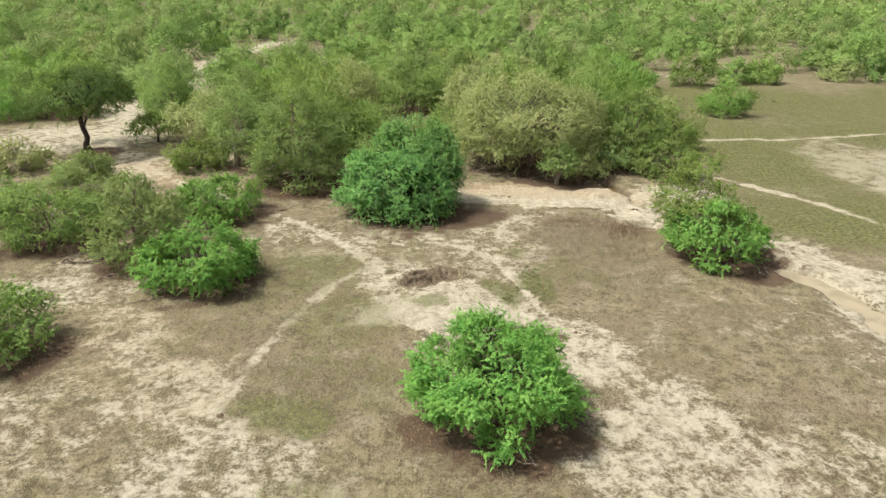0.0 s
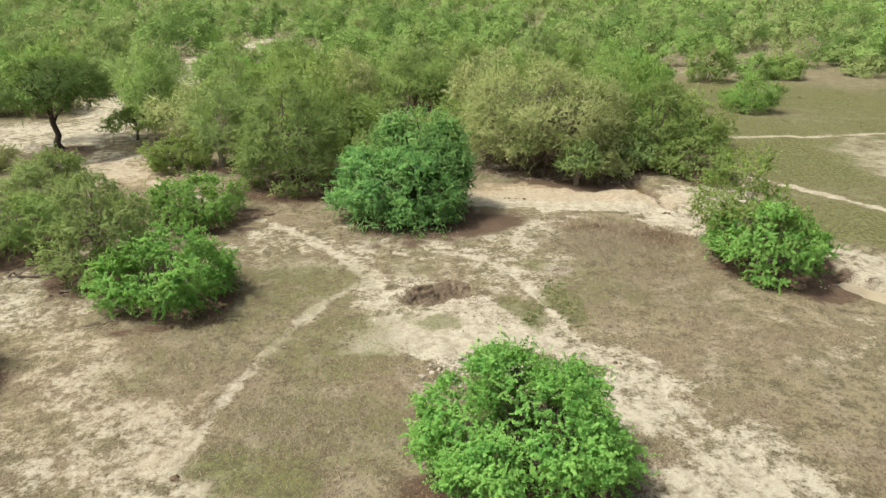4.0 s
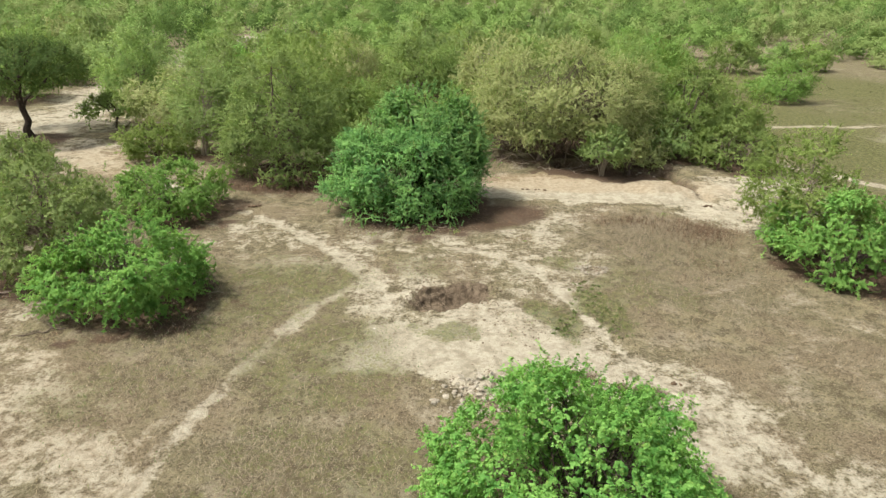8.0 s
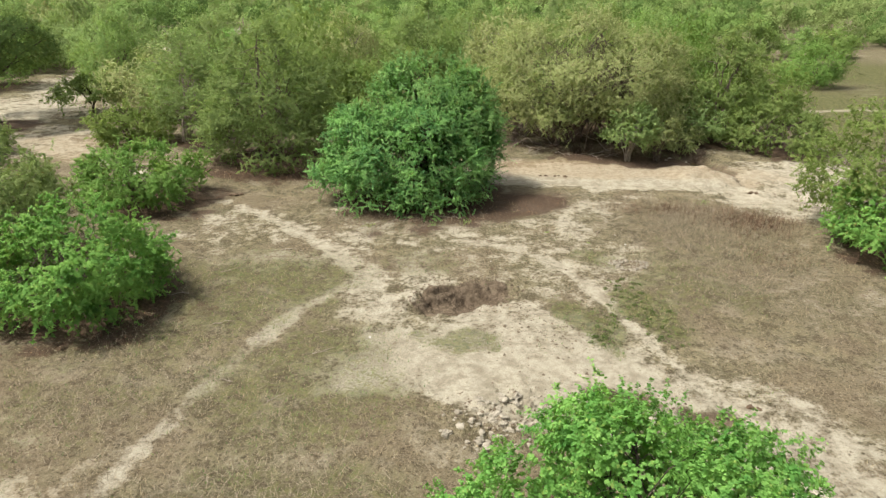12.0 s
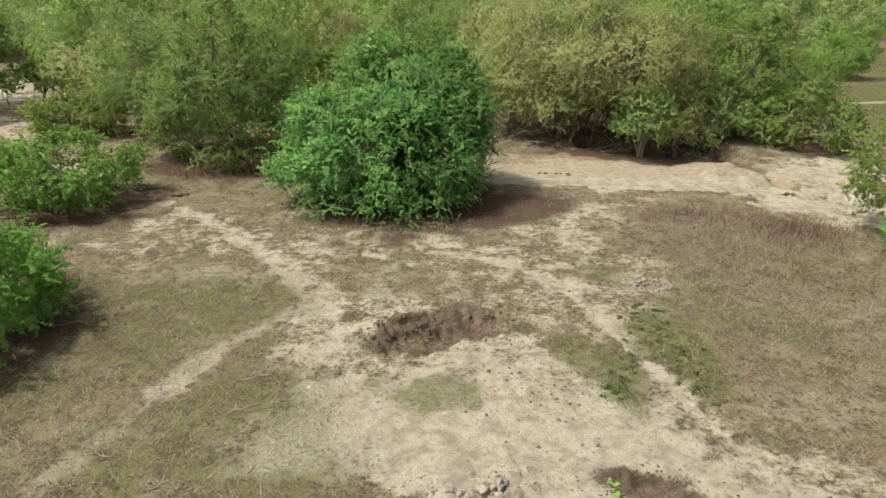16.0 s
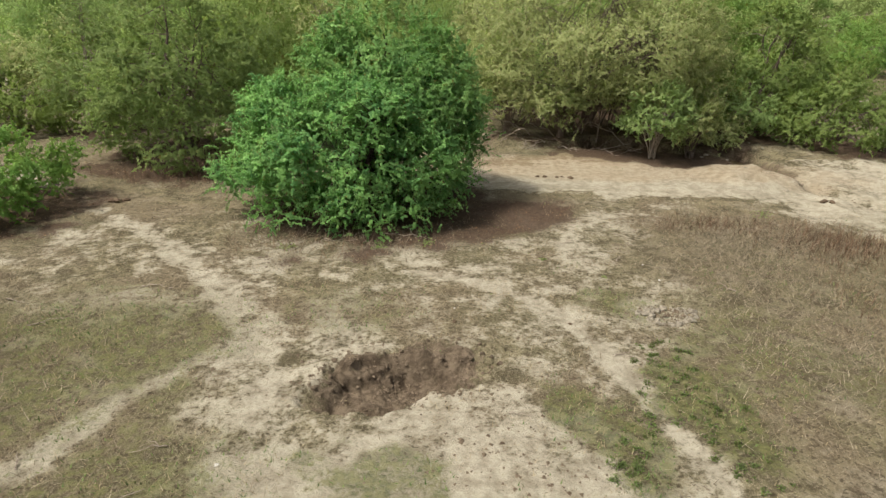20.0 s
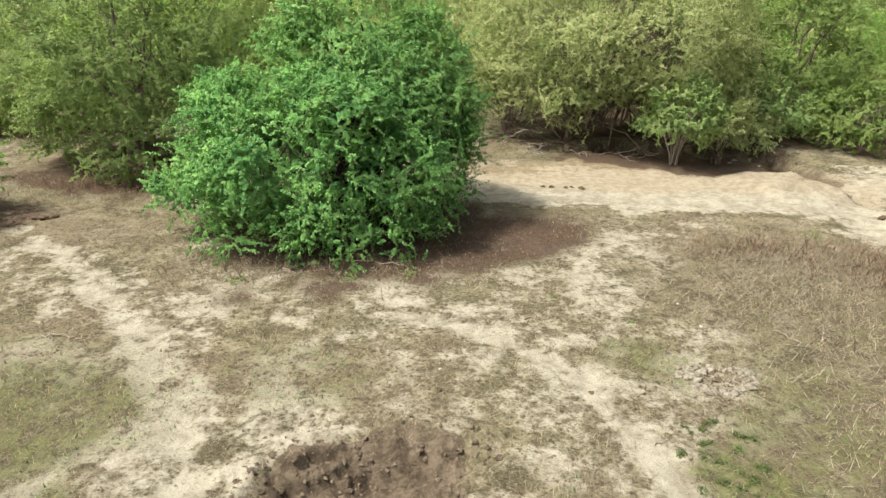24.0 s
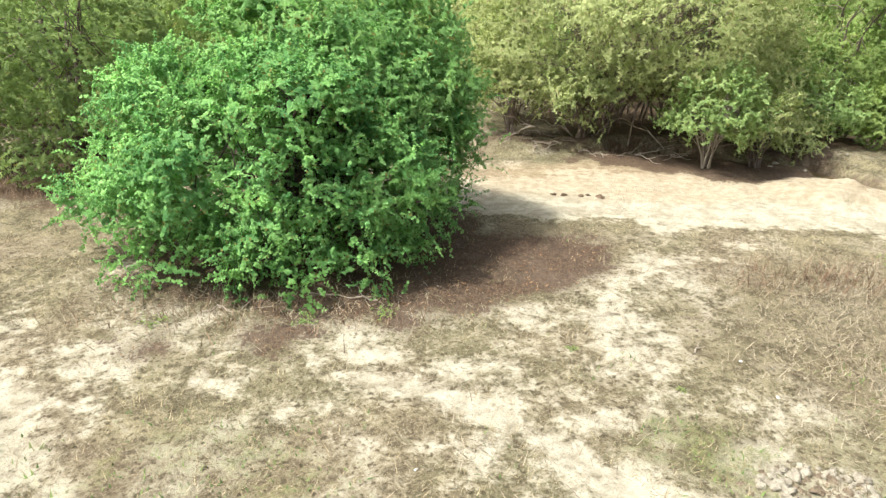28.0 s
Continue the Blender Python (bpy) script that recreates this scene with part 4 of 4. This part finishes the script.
def water_strip(name, line, width, level, material, label):
    verts, n = [], len(line)
    for i, (x, y) in enumerate(line):
        a, b = line[max(i - 1, 0)], line[min(i + 1, n - 1)]
        dx, dy = b[0] - a[0], b[1] - a[1]
        d = math.hypot(dx, dy)
        w = width * (0.35 if i in (0, n - 1) else 1.0)
        verts += [(x - dy / d * w, y + dx / d * w, level), (x, y, level), (x + dy / d * w, y - dx / d * w, level)]
    faces = [(3 * i + k, 3 * i + 3 + k, 3 * i + 4 + k, 3 * i + 1 + k) for i in range(n - 1) for k in (0, 1)]
    mesh = mesh_of(name, verts, faces)
    mesh.materials.append(material)
    return tagged(new(name, mesh), label, "water", kind="structure")


water_strip("water", STREAM[6:11], 1.3, -0.62, SILT_WATER, "shallow silty tan water standing in the stream bed")
water_strip("water", STREAM[:4], 0.85, -0.74, BROWN_WATER, "small brown pool below the thicket's bank")


# ---- small things on the ground ----
def lump_mesh(name, rng, size, flat=0.7, rough=0.28, parts=2):
    """An uneven clod or stone."""
    bm = bmesh.new()
    bmesh.ops.create_icosphere(bm, subdivisions=parts, radius=1.0)
    seed = Vector(rng.uniform(0, 90, 3))
    for v in bm.verts:
        k = 1 + rough * noise.noise(v.co * 1.3 + seed) * 1.6 + rough * 0.7 * noise.noise(v.co * 3.1 + seed)
        v.co = Vector((v.co.x * k, v.co.y * k * 0.85, max(v.co.z * k * flat, -0.35))) * size
    mesh = bpy.data.meshes.new(name)
    bm.to_mesh(mesh)
    bm.free()
    mesh.polygons.foreach_set("use_smooth", np.ones(len(mesh.polygons), bool) if parts > 2 else np.arange(len(mesh.polygons)) % 2 > 0)
    return mesh


rng_small = np.random.default_rng(91)
CLOD_MESHES = [lump_mesh("clod", rng_small, 1.0, rng_small.uniform(0.35, 0.7), 0.55) for _ in range(8)]


def lumps(name, label, category, group, material, meshes, places):
    """Clods, stones or dung, each a thing on the ground."""
    shaped = []
    for mesh in meshes:
        mesh = mesh.copy()
        mesh.materials.clear()
        mesh.materials.append(material)
        shaped.append(mesh)
    for x, y, size in places:
        ob = new(name, shaped[int(rng_small.integers(len(shaped)))])
        ob.matrix_world = pose(x, y, ground_at(x, y) + 0.02 * size, rng_small.uniform(-15, 15), rng_small.uniform(-15, 15), rng_small.uniform(0, 360)) @ Matrix.Scale(size, 4)
        tagged(ob, label, category, group)


def scatter(cx, cy, rx, ry, turn, count, small, large, edge=0.0):
    out = []
    c, s = math.cos(radians(turn)), math.sin(radians(turn))
    while len(out) < count:
        a, r = rng_small.uniform(0, 6.283), math.sqrt(rng_small.uniform(edge, 1))
        u, v = rx * r * math.cos(a), ry * r * math.sin(a)
        out.append((cx + u * c - v * s, cy + u * s + v * c, float(rng_small.uniform(0, 1) ** 2 * (large - small) + small)))
    return out


lumps("mud_clod", "pale dried lump of mud beside a churned wallow", "mud clod", "mud clods", PALE_CLAY, CLOD_MESHES, scatter(1.6, 32.5, 2.1, 1.5, 5, 130, 0.05, 0.17))
lumps("mud_clod", "brown damp lump of mud at the wallow's rim", "mud clod", "mud clods", MUD, CLOD_MESHES, scatter(0.6, 41.3, 2.7, 1.6, 22, 80, 0.03, 0.1, 0.05))
bank_places = []
for (ax, ay), (bx, by) in zip(STREAM[:8], STREAM[1:9]):
    for side in (-1, 1):
        for _ in range(3):
            t, off = float(rng_small.random()), side * float(rng_small.uniform(0.9, 2.4))
            d = math.hypot(bx - ax, by - ay)
            bank_places.append((ax + t * (bx - ax) - off * (by - ay) / d, ay + t * (by - ay) + off * (bx - ax) / d, float(rng_small.uniform(0.04, 0.13))))
lumps("bank_clod", "pale lump of clay broken from the stream's bank", "clay clod", "bank clods", CLAY, CLOD_MESHES, bank_places)
lumps("clay_clod", "pale clay clod in a low scattered ring", "clay clod", "clay clods", CLAY, CLOD_MESHES, scatter(8.6, 44.8, 0.95, 0.6, 0, 110, 0.04, 0.13, 0.3))
lumps("dung_ball", "dark elephant dung ball on a sandy track", "dung", "dung", DUNG, CLOD_MESHES,
      [(-13.5, 54.8, 0.22), (-13.18, 54.85, 0.18), (-13.78, 54.76, 0.15), (-14.55, 54.4, 0.13), (6.2, 59.7, 0.13), (6.6, 59.6, 0.14), (7.2, 59.5, 0.13), (7.9, 59.4, 0.16), (7.5, 59.65, 0.11),
       (5.45, 44.2, 0.07), (9.7, 33.5, 0.12), (9.95, 33.42, 0.09), (19.4, 56.4, 0.2), (19.7, 56.2, 0.14), (1.9, 44.1, 0.08), (-9.9, 24.8, 0.2)])
lumps("stone", "small white stone lying in dry grass", "stone", "stones", STONE, CLOD_MESHES, [(9.03, 47.3, 0.045), (1.9, 45.0, 0.04), (8.8, 48.6, 0.04), (-3.2, 37.6, 0.05)])


def stick(x, y, length, turn, thick, label, forks=1, material=PALE_BARK, rise=0.03):
    rng = np.random.default_rng(int(abs(x * 131 + y * 17)))
    root = new("fallen_branch")
    root.matrix_world = pose(x, y, ground_at(x, y) + thick * 0.6, 0, 0, turn)
    tagged(root, label, "branch", "fallen branches")
    line = limb_line(rng, (0, 0, 0), (length, 0, rise), 7, 0.05, 0.03 * length)
    part("stem", mesh_of("stem", *tube_arrays(line, np.linspace(1, 0.35, 7) * thick, 6), True), material, root)
    for k in range(forks):
        a = line[1 + (2 * k + 1) % 5]
        side = 0.45 * length * (1 if k % 2 else -1)
        twig = limb_line(rng, a, a + np.array([0.3 * length, side * rng.uniform(0.5, 1), 0.12 * length]), 5, 0.03, 0.02 * length)
        part("side_branch", mesh_of("side_branch", *tube_arrays(twig, np.linspace(0.6, 0.2, 5) * thick, 5), True), material, root)


stick(-8.6, 46.2, 1.1, -8, 0.028, "pale forked stick lying on trampled grass")
stick(-5.2, 36.4, 0.9, 30, 0.02, "thin pale stick on dry grass")
stick(-4.5, 38.2, 0.8, 200, 0.018, "thin grey stick on dry grass")
for sx, sy, sl, st in ((-9.6, 38.6, 0.9, 15), (-7.4, 37.4, 0.6, 120), (-6.1, 33.4, 0.7, 50), (-7.6, 34.6, 0.5, 170), (-10.8, 43.4, 1.0, 25), (-12.4, 45.0, 0.8, -20), (-11.5, 41.2, 1.2, 195), (-4.0, 34.1, 0.5, 75), (6.6, 50.6, 0.7, 200), (11.4, 46.5, 0.8, 130), (7.9, 48.9, 0.5, 60), (13.9, 52.4, 0.7, -30)):
    stick(sx, sy, sl, st, 0.02, "thin pale stick on trampled grass", 1)
stick(-23.2, 40.1, 2.4, 35, 0.08, "grey fallen log with broken side branches", 3, BARK)
stick(-28.0, 42.6, 4.2, 5, 0.1, "long dead branch below dark bushes", 4, BARK)
stick(-17.6, 37.2, 2.2, 200, 0.05, "dead twiggy branch at a bush's foot", 3, BARK)
stick(0.6, 51.0, 1.9, 172, 0.03, "bare branch on leaf litter below a bush", 2)
stick(-3.6, 50.2, 1.7, 10, 0.028, "bare branch on leaf litter below a bush", 2)
stick(3.2, 39.6, 0.6, -12, 0.02, "short pale stick on sandy soil", 0)
stick(6.4, 42.4, 0.5, 20, 0.02, "short pale stick beside a sandy track", 1)
stick(5.6, 21.4, 1.8, 160, 0.03, "dry branch on litter under a bush", 3)
for k in range(14):
    stick(5.2 + 0.62 * k + float(rng_small.uniform(-0.3, 0.3)), 66.0 + float(rng_small.uniform(-0.5, 0.3)), float(rng_small.uniform(0.7, 1.8)), float(rng_small.uniform(200, 340)), 0.03, "pale exposed root and dead twig on a bank", 2)
for k in range(26):
    stick(3.4 + 0.5 * k + float(rng_small.uniform(-0.3, 0.3)), 67.0 + float(rng_small.uniform(-0.9, 0.5)), float(rng_small.uniform(1.0, 2.6)), float(rng_small.uniform(150, 390)), 0.03, "dead grey branch leaning out below the thicket", 3, BARK if k % 3 else PALE_BARK, float(rng_small.uniform(0.2, 1.3)))


# ---- grass, weeds and litter ----
def blade_stuff(name, label, category, places, rng, long, wide, lean, colours):
    """Thin blades, each a narrow triangle bent to one side."""
    n = len(places)
    a = rng.uniform(0, 2 * math.pi, n)
    tilt = rng.uniform(*lean, n)
    size = rng.uniform(*long, n)
    way = np.stack([np.cos(a) * np.sin(tilt), np.sin(a) * np.sin(tilt), np.cos(tilt)], 1)
    side = np.stack([-np.sin(a), np.cos(a), np.zeros(n)], 1) * (wide * rng.uniform(0.6, 1.4, n))[:, None]
    base = np.stack([places[:, 0], places[:, 1], height(places[:, 0], places[:, 1]) - 0.005], 1)
    verts = np.stack([base - side, base + side, base + way * size[:, None]], 1).reshape(-1, 3)
    mesh = mesh_of(name, verts, np.arange(3 * n).reshape(-1, 3))
    k = Nodes(name)
    one = k.node("ShaderNodeNewGeometry").outputs["Random Per Island"]
    mesh.materials.append(k.finish(k.mix(k.band(one, 0.3, 0.9), *colours), 0.8, specular=0.2))
    return tagged(new(name, mesh), label, category, kind="stuff")


grass_rng = np.random.default_rng(17)
some = np.stack([grass_rng.uniform(-24, 24, 260000), grass_rng.uniform(15, 62, 260000)], 1)
masks = land_masks(some[:, 0], some[:, 1])
clump = value_noise(some[:, 0], some[:, 1], 1.3, 61) + 0.7 * value_noise(some[:, 0], some[:, 1], 0.35, 62)
chance = np.clip(0.75 + 0.7 * clump - 1.0 * masks["sand"] - masks["mud"] - 0.5 * masks["litter"], 0.02, 1)
grown = some[grass_rng.random(len(some)) < chance * 0.75]
blade_stuff("dry_grass", "short dry trampled straw-coloured grass", "grass", grown, grass_rng, (0.07, 0.24), 0.0065, (0.5, 1.45), ((0.17, 0.13, 0.07), (0.42, 0.34, 0.2)))
lush = some[grass_rng.random(len(some)) < np.clip(masks["green"] * 0.9 - 0.25 + 0.35 * clump, 0, 1) * 0.55]
blade_stuff("green_grass", "low patchy green grass and creeping weeds", "grass", lush, grass_rng, (0.05, 0.15), 0.018, (0.4, 1.3), ((0.08, 0.125, 0.035), (0.17, 0.23, 0.07)))
tall = np.concatenate([grass_rng.normal((12.6, 49.5), (1.9, 2.4), (7000, 2)), grass_rng.normal((15.0, 51.5), (1.5, 1.0), (2500, 2)), grass_rng.normal((13.5, 43.0), (2.6, 3.0), (5000, 2)),
                       grass_rng.normal((-5.5, 28.0), (2.2, 1.5), (3500, 2)), grass_rng.normal((-3.0, 50.9), (3.0, 0.7), (1500, 2)), grass_rng.normal((-11.0, 34.5), (3.0, 3.0), (3000, 2)),
                       some[(grass_rng.random(len(some)) < 0.3 * chance * np.clip(0.15 + 1.1 * value_noise(some[:, 0], some[:, 1], 0.22, 66) + 0.6 * value_noise(some[:, 0], some[:, 1], 0.7, 67), 0, 1)) & (some[:, 0] > -15)]])
blade_stuff("tall_straw", "tall dry straw and thin dead stalks", "grass", tall, grass_rng, (0.18, 0.5), 0.0075, (0.85, 1.54), ((0.13, 0.1, 0.062), (0.4, 0.34, 0.235)))
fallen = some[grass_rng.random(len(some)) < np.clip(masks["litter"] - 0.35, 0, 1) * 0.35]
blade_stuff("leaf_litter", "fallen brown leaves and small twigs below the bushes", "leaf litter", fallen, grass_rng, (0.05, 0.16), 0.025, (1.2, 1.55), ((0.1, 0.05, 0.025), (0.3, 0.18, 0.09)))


dead = np.concatenate([grass_rng.normal((17.2, 50.8), (1.3, 1.1), (1500, 2)), grass_rng.normal((13.0, 52.6), (1.6, 0.6), (700, 2)), grass_rng.normal((16.5, 46.5), (1.5, 2.0), (500, 2)), grass_rng.normal((-12.0, 58.6), (2.2, 0.8), (900, 2)), grass_rng.normal((-3.2, 49.9), (2.6, 0.5), (500, 2))])
blade_stuff("dead_weeds", "tall reddish-brown dead weeds and thin twigs", "grass", dead, grass_rng, (0.3, 0.75), 0.009, (0.25, 1.2), ((0.1, 0.06, 0.036), (0.26, 0.175, 0.11)))


def weed(x, y, size, leaf, label):
    rng = np.random.default_rng(int(abs(x * 77 + y * 13)))
    root = new("weed")
    root.matrix_world = pose(x, y, ground_at(x, y) - 0.01)
    tagged(root, label, "weed", "weeds")
    n = 16
    way = unit(rng.normal(0, 1, (n, 3)) * np.array([1, 1, 0.3]) + np.array([0, 0, 0.7]))
    v, f = sprays(rng, way * size * rng.uniform(0.15, 0.75, (n, 1)) * np.array([1, 1, 0.35]), way * np.array([1, 1, 0.3]), 3, 5, size * 0.4, min(0.055, size * 0.24), 0.36, 0.15)
    v[:, 2] = np.maximum(v[:, 2], 0.0)
    part("foliage", mesh_of("foliage", v, f), leaf, root)
    for k in range(4):
        part("stalk", mesh_of("stalk", *tube_arrays(limb_line(rng, (0, 0, -0.02), way[k] * size * 0.8, 5, 0.0, 0.01), np.linspace(0.012, 0.004, 5), 4)), BARK, root)


weed(15.6, 54.1, 0.55, LEAF_GREY, "grey-green weed standing on bare sand")
weed(5.45, 37.9, 0.3, LEAF_WEED, "leafy green weed beside a dark earth patch")
weed(5.2, 49.0, 0.15, LEAF_GREY, "small weed near a sandy track")
weed(7.2, 47.5, 0.12, LEAF_GREY, "small weed near a sandy track")
weed(-4.6, 49.6, 0.4, LEAF_GREY, "fresh green weed at a bush's foot")
weed(-1.0, 49.9, 0.3, LEAF_GREY, "fresh green weed at a bush's foot")
weed(0.9, 50.4, 0.4, LEAF_DEEP, "fresh green weed at a bush's foot")
for k in range(60):
    t = k / 59
    weed(8.5 - 1.0 * t + float(rng_small.normal(0, 0.55)), 37.2 + 6.0 * t, float(rng_small.uniform(0.06, 0.17)), LEAF_WEED, "small creeping green weed beside a sandy track")
for k in range(26):
    t = k / 25
    weed(6.6 - 1.0 * t + float(rng_small.normal(0, 0.25)), 39.9 - 2.6 * t, float(rng_small.uniform(0.06, 0.17)), LEAF_WEED, "small creeping green weed beside a sandy track")

turf = np.stack([grass_rng.uniform(28, 100, 170000), grass_rng.uniform(46, 125, 170000)], 1)
patchy = value_noise(turf[:, 0], turf[:, 1], 0.45, 71) + 0.7 * value_noise(turf[:, 0], turf[:, 1], 1.3, 72) + 0.6 * value_noise(turf[:, 0], turf[:, 1], 0.09, 73)
turf_masks = land_masks(turf[:, 0], turf[:, 1])
open_turf = turf[grass_rng.random(len(turf)) < np.clip(0.5 * patchy - 1.2 * turf_masks["sand"] - 0.05, 0, 1) * (turf[:, 0] > 30 + 0.14 * (turf[:, 1] - 60))]
blade_stuff("plain_tussocks", "short dark green tussocks scattered over the plain", "grass", open_turf, grass_rng, (0.06, 0.15), 0.09, (0.8, 1.4), ((0.078, 0.09, 0.03), (0.17, 0.18, 0.07)))


def crumb_stuff(name, label, category, places, rng, size, material):
    """Small three-sided crumbs of soil."""
    n = len(places)
    r = rng.uniform(*size, n) * rng.uniform(0.5, 1.0, n)
    z = height(places[:, 0], places[:, 1])
    a = rng.uniform(0, 6.283, n)
    pts = []
    for k in range(3):
        b = a + k * 2.094 + rng.uniform(-0.4, 0.4, n)
        pts.append(np.stack([places[:, 0] + r * np.cos(b), places[:, 1] + r * np.sin(b), z - 0.004], 1))
    pts.append(np.stack([places[:, 0] + 0.3 * r * np.cos(a), places[:, 1] + 0.3 * r * np.sin(a), z + r * rng.uniform(0.5, 1.1, n)], 1))
    i = 4 * np.arange(n)[:, None]
    faces = np.concatenate([i + np.array([[0, 1, 3]]), i + np.array([[1, 2, 3]]), i + np.array([[2, 0, 3]])])
    mesh = mesh_of(name, np.stack(pts, 1).reshape(-1, 3), faces)
    mesh.materials.append(material)
    return tagged(new(name, mesh), label, category, kind="stuff")


bare_soil = some[grass_rng.random(len(some)) < np.clip(masks["sand"] - 0.3, 0, 1) * np.clip(2.2 * value_noise(some[:, 0], some[:, 1], 0.8, 64) + 1.2 * value_noise(some[:, 0], some[:, 1], 2.6, 65) - 0.35, 0.02, 1) * 0.2]
crumb_stuff("soil_crumbs", "small crumbs of dry soil and dung scattered on sandy ground", "soil", bare_soil, grass_rng, (0.015, 0.045), earth_material("soil_crumbs", (0.2, 0.157, 0.105), (0.38, 0.32, 0.23)))
torn = np.concatenate([grass_rng.normal((1.6, 32.6), (1.0, 0.7), (260, 2)), grass_rng.normal((0.6, 41.3), (1.5, 0.8), (600, 2)), grass_rng.normal((5.6, 33.8), (0.9, 0.5), (150, 2)), grass_rng.normal((3.6, 37.6), (1.0, 1.2), (120, 2)), grass_rng.normal((8.6, 44.8), (0.5, 0.35), (160, 2))])
crumb_stuff("mud_crumbs", "torn crumbs of damp and drying mud round the wallows", "mud", torn, grass_rng, (0.03, 0.1), earth_material("mud_crumbs", (0.1, 0.072, 0.047), (0.25, 0.195, 0.135)))
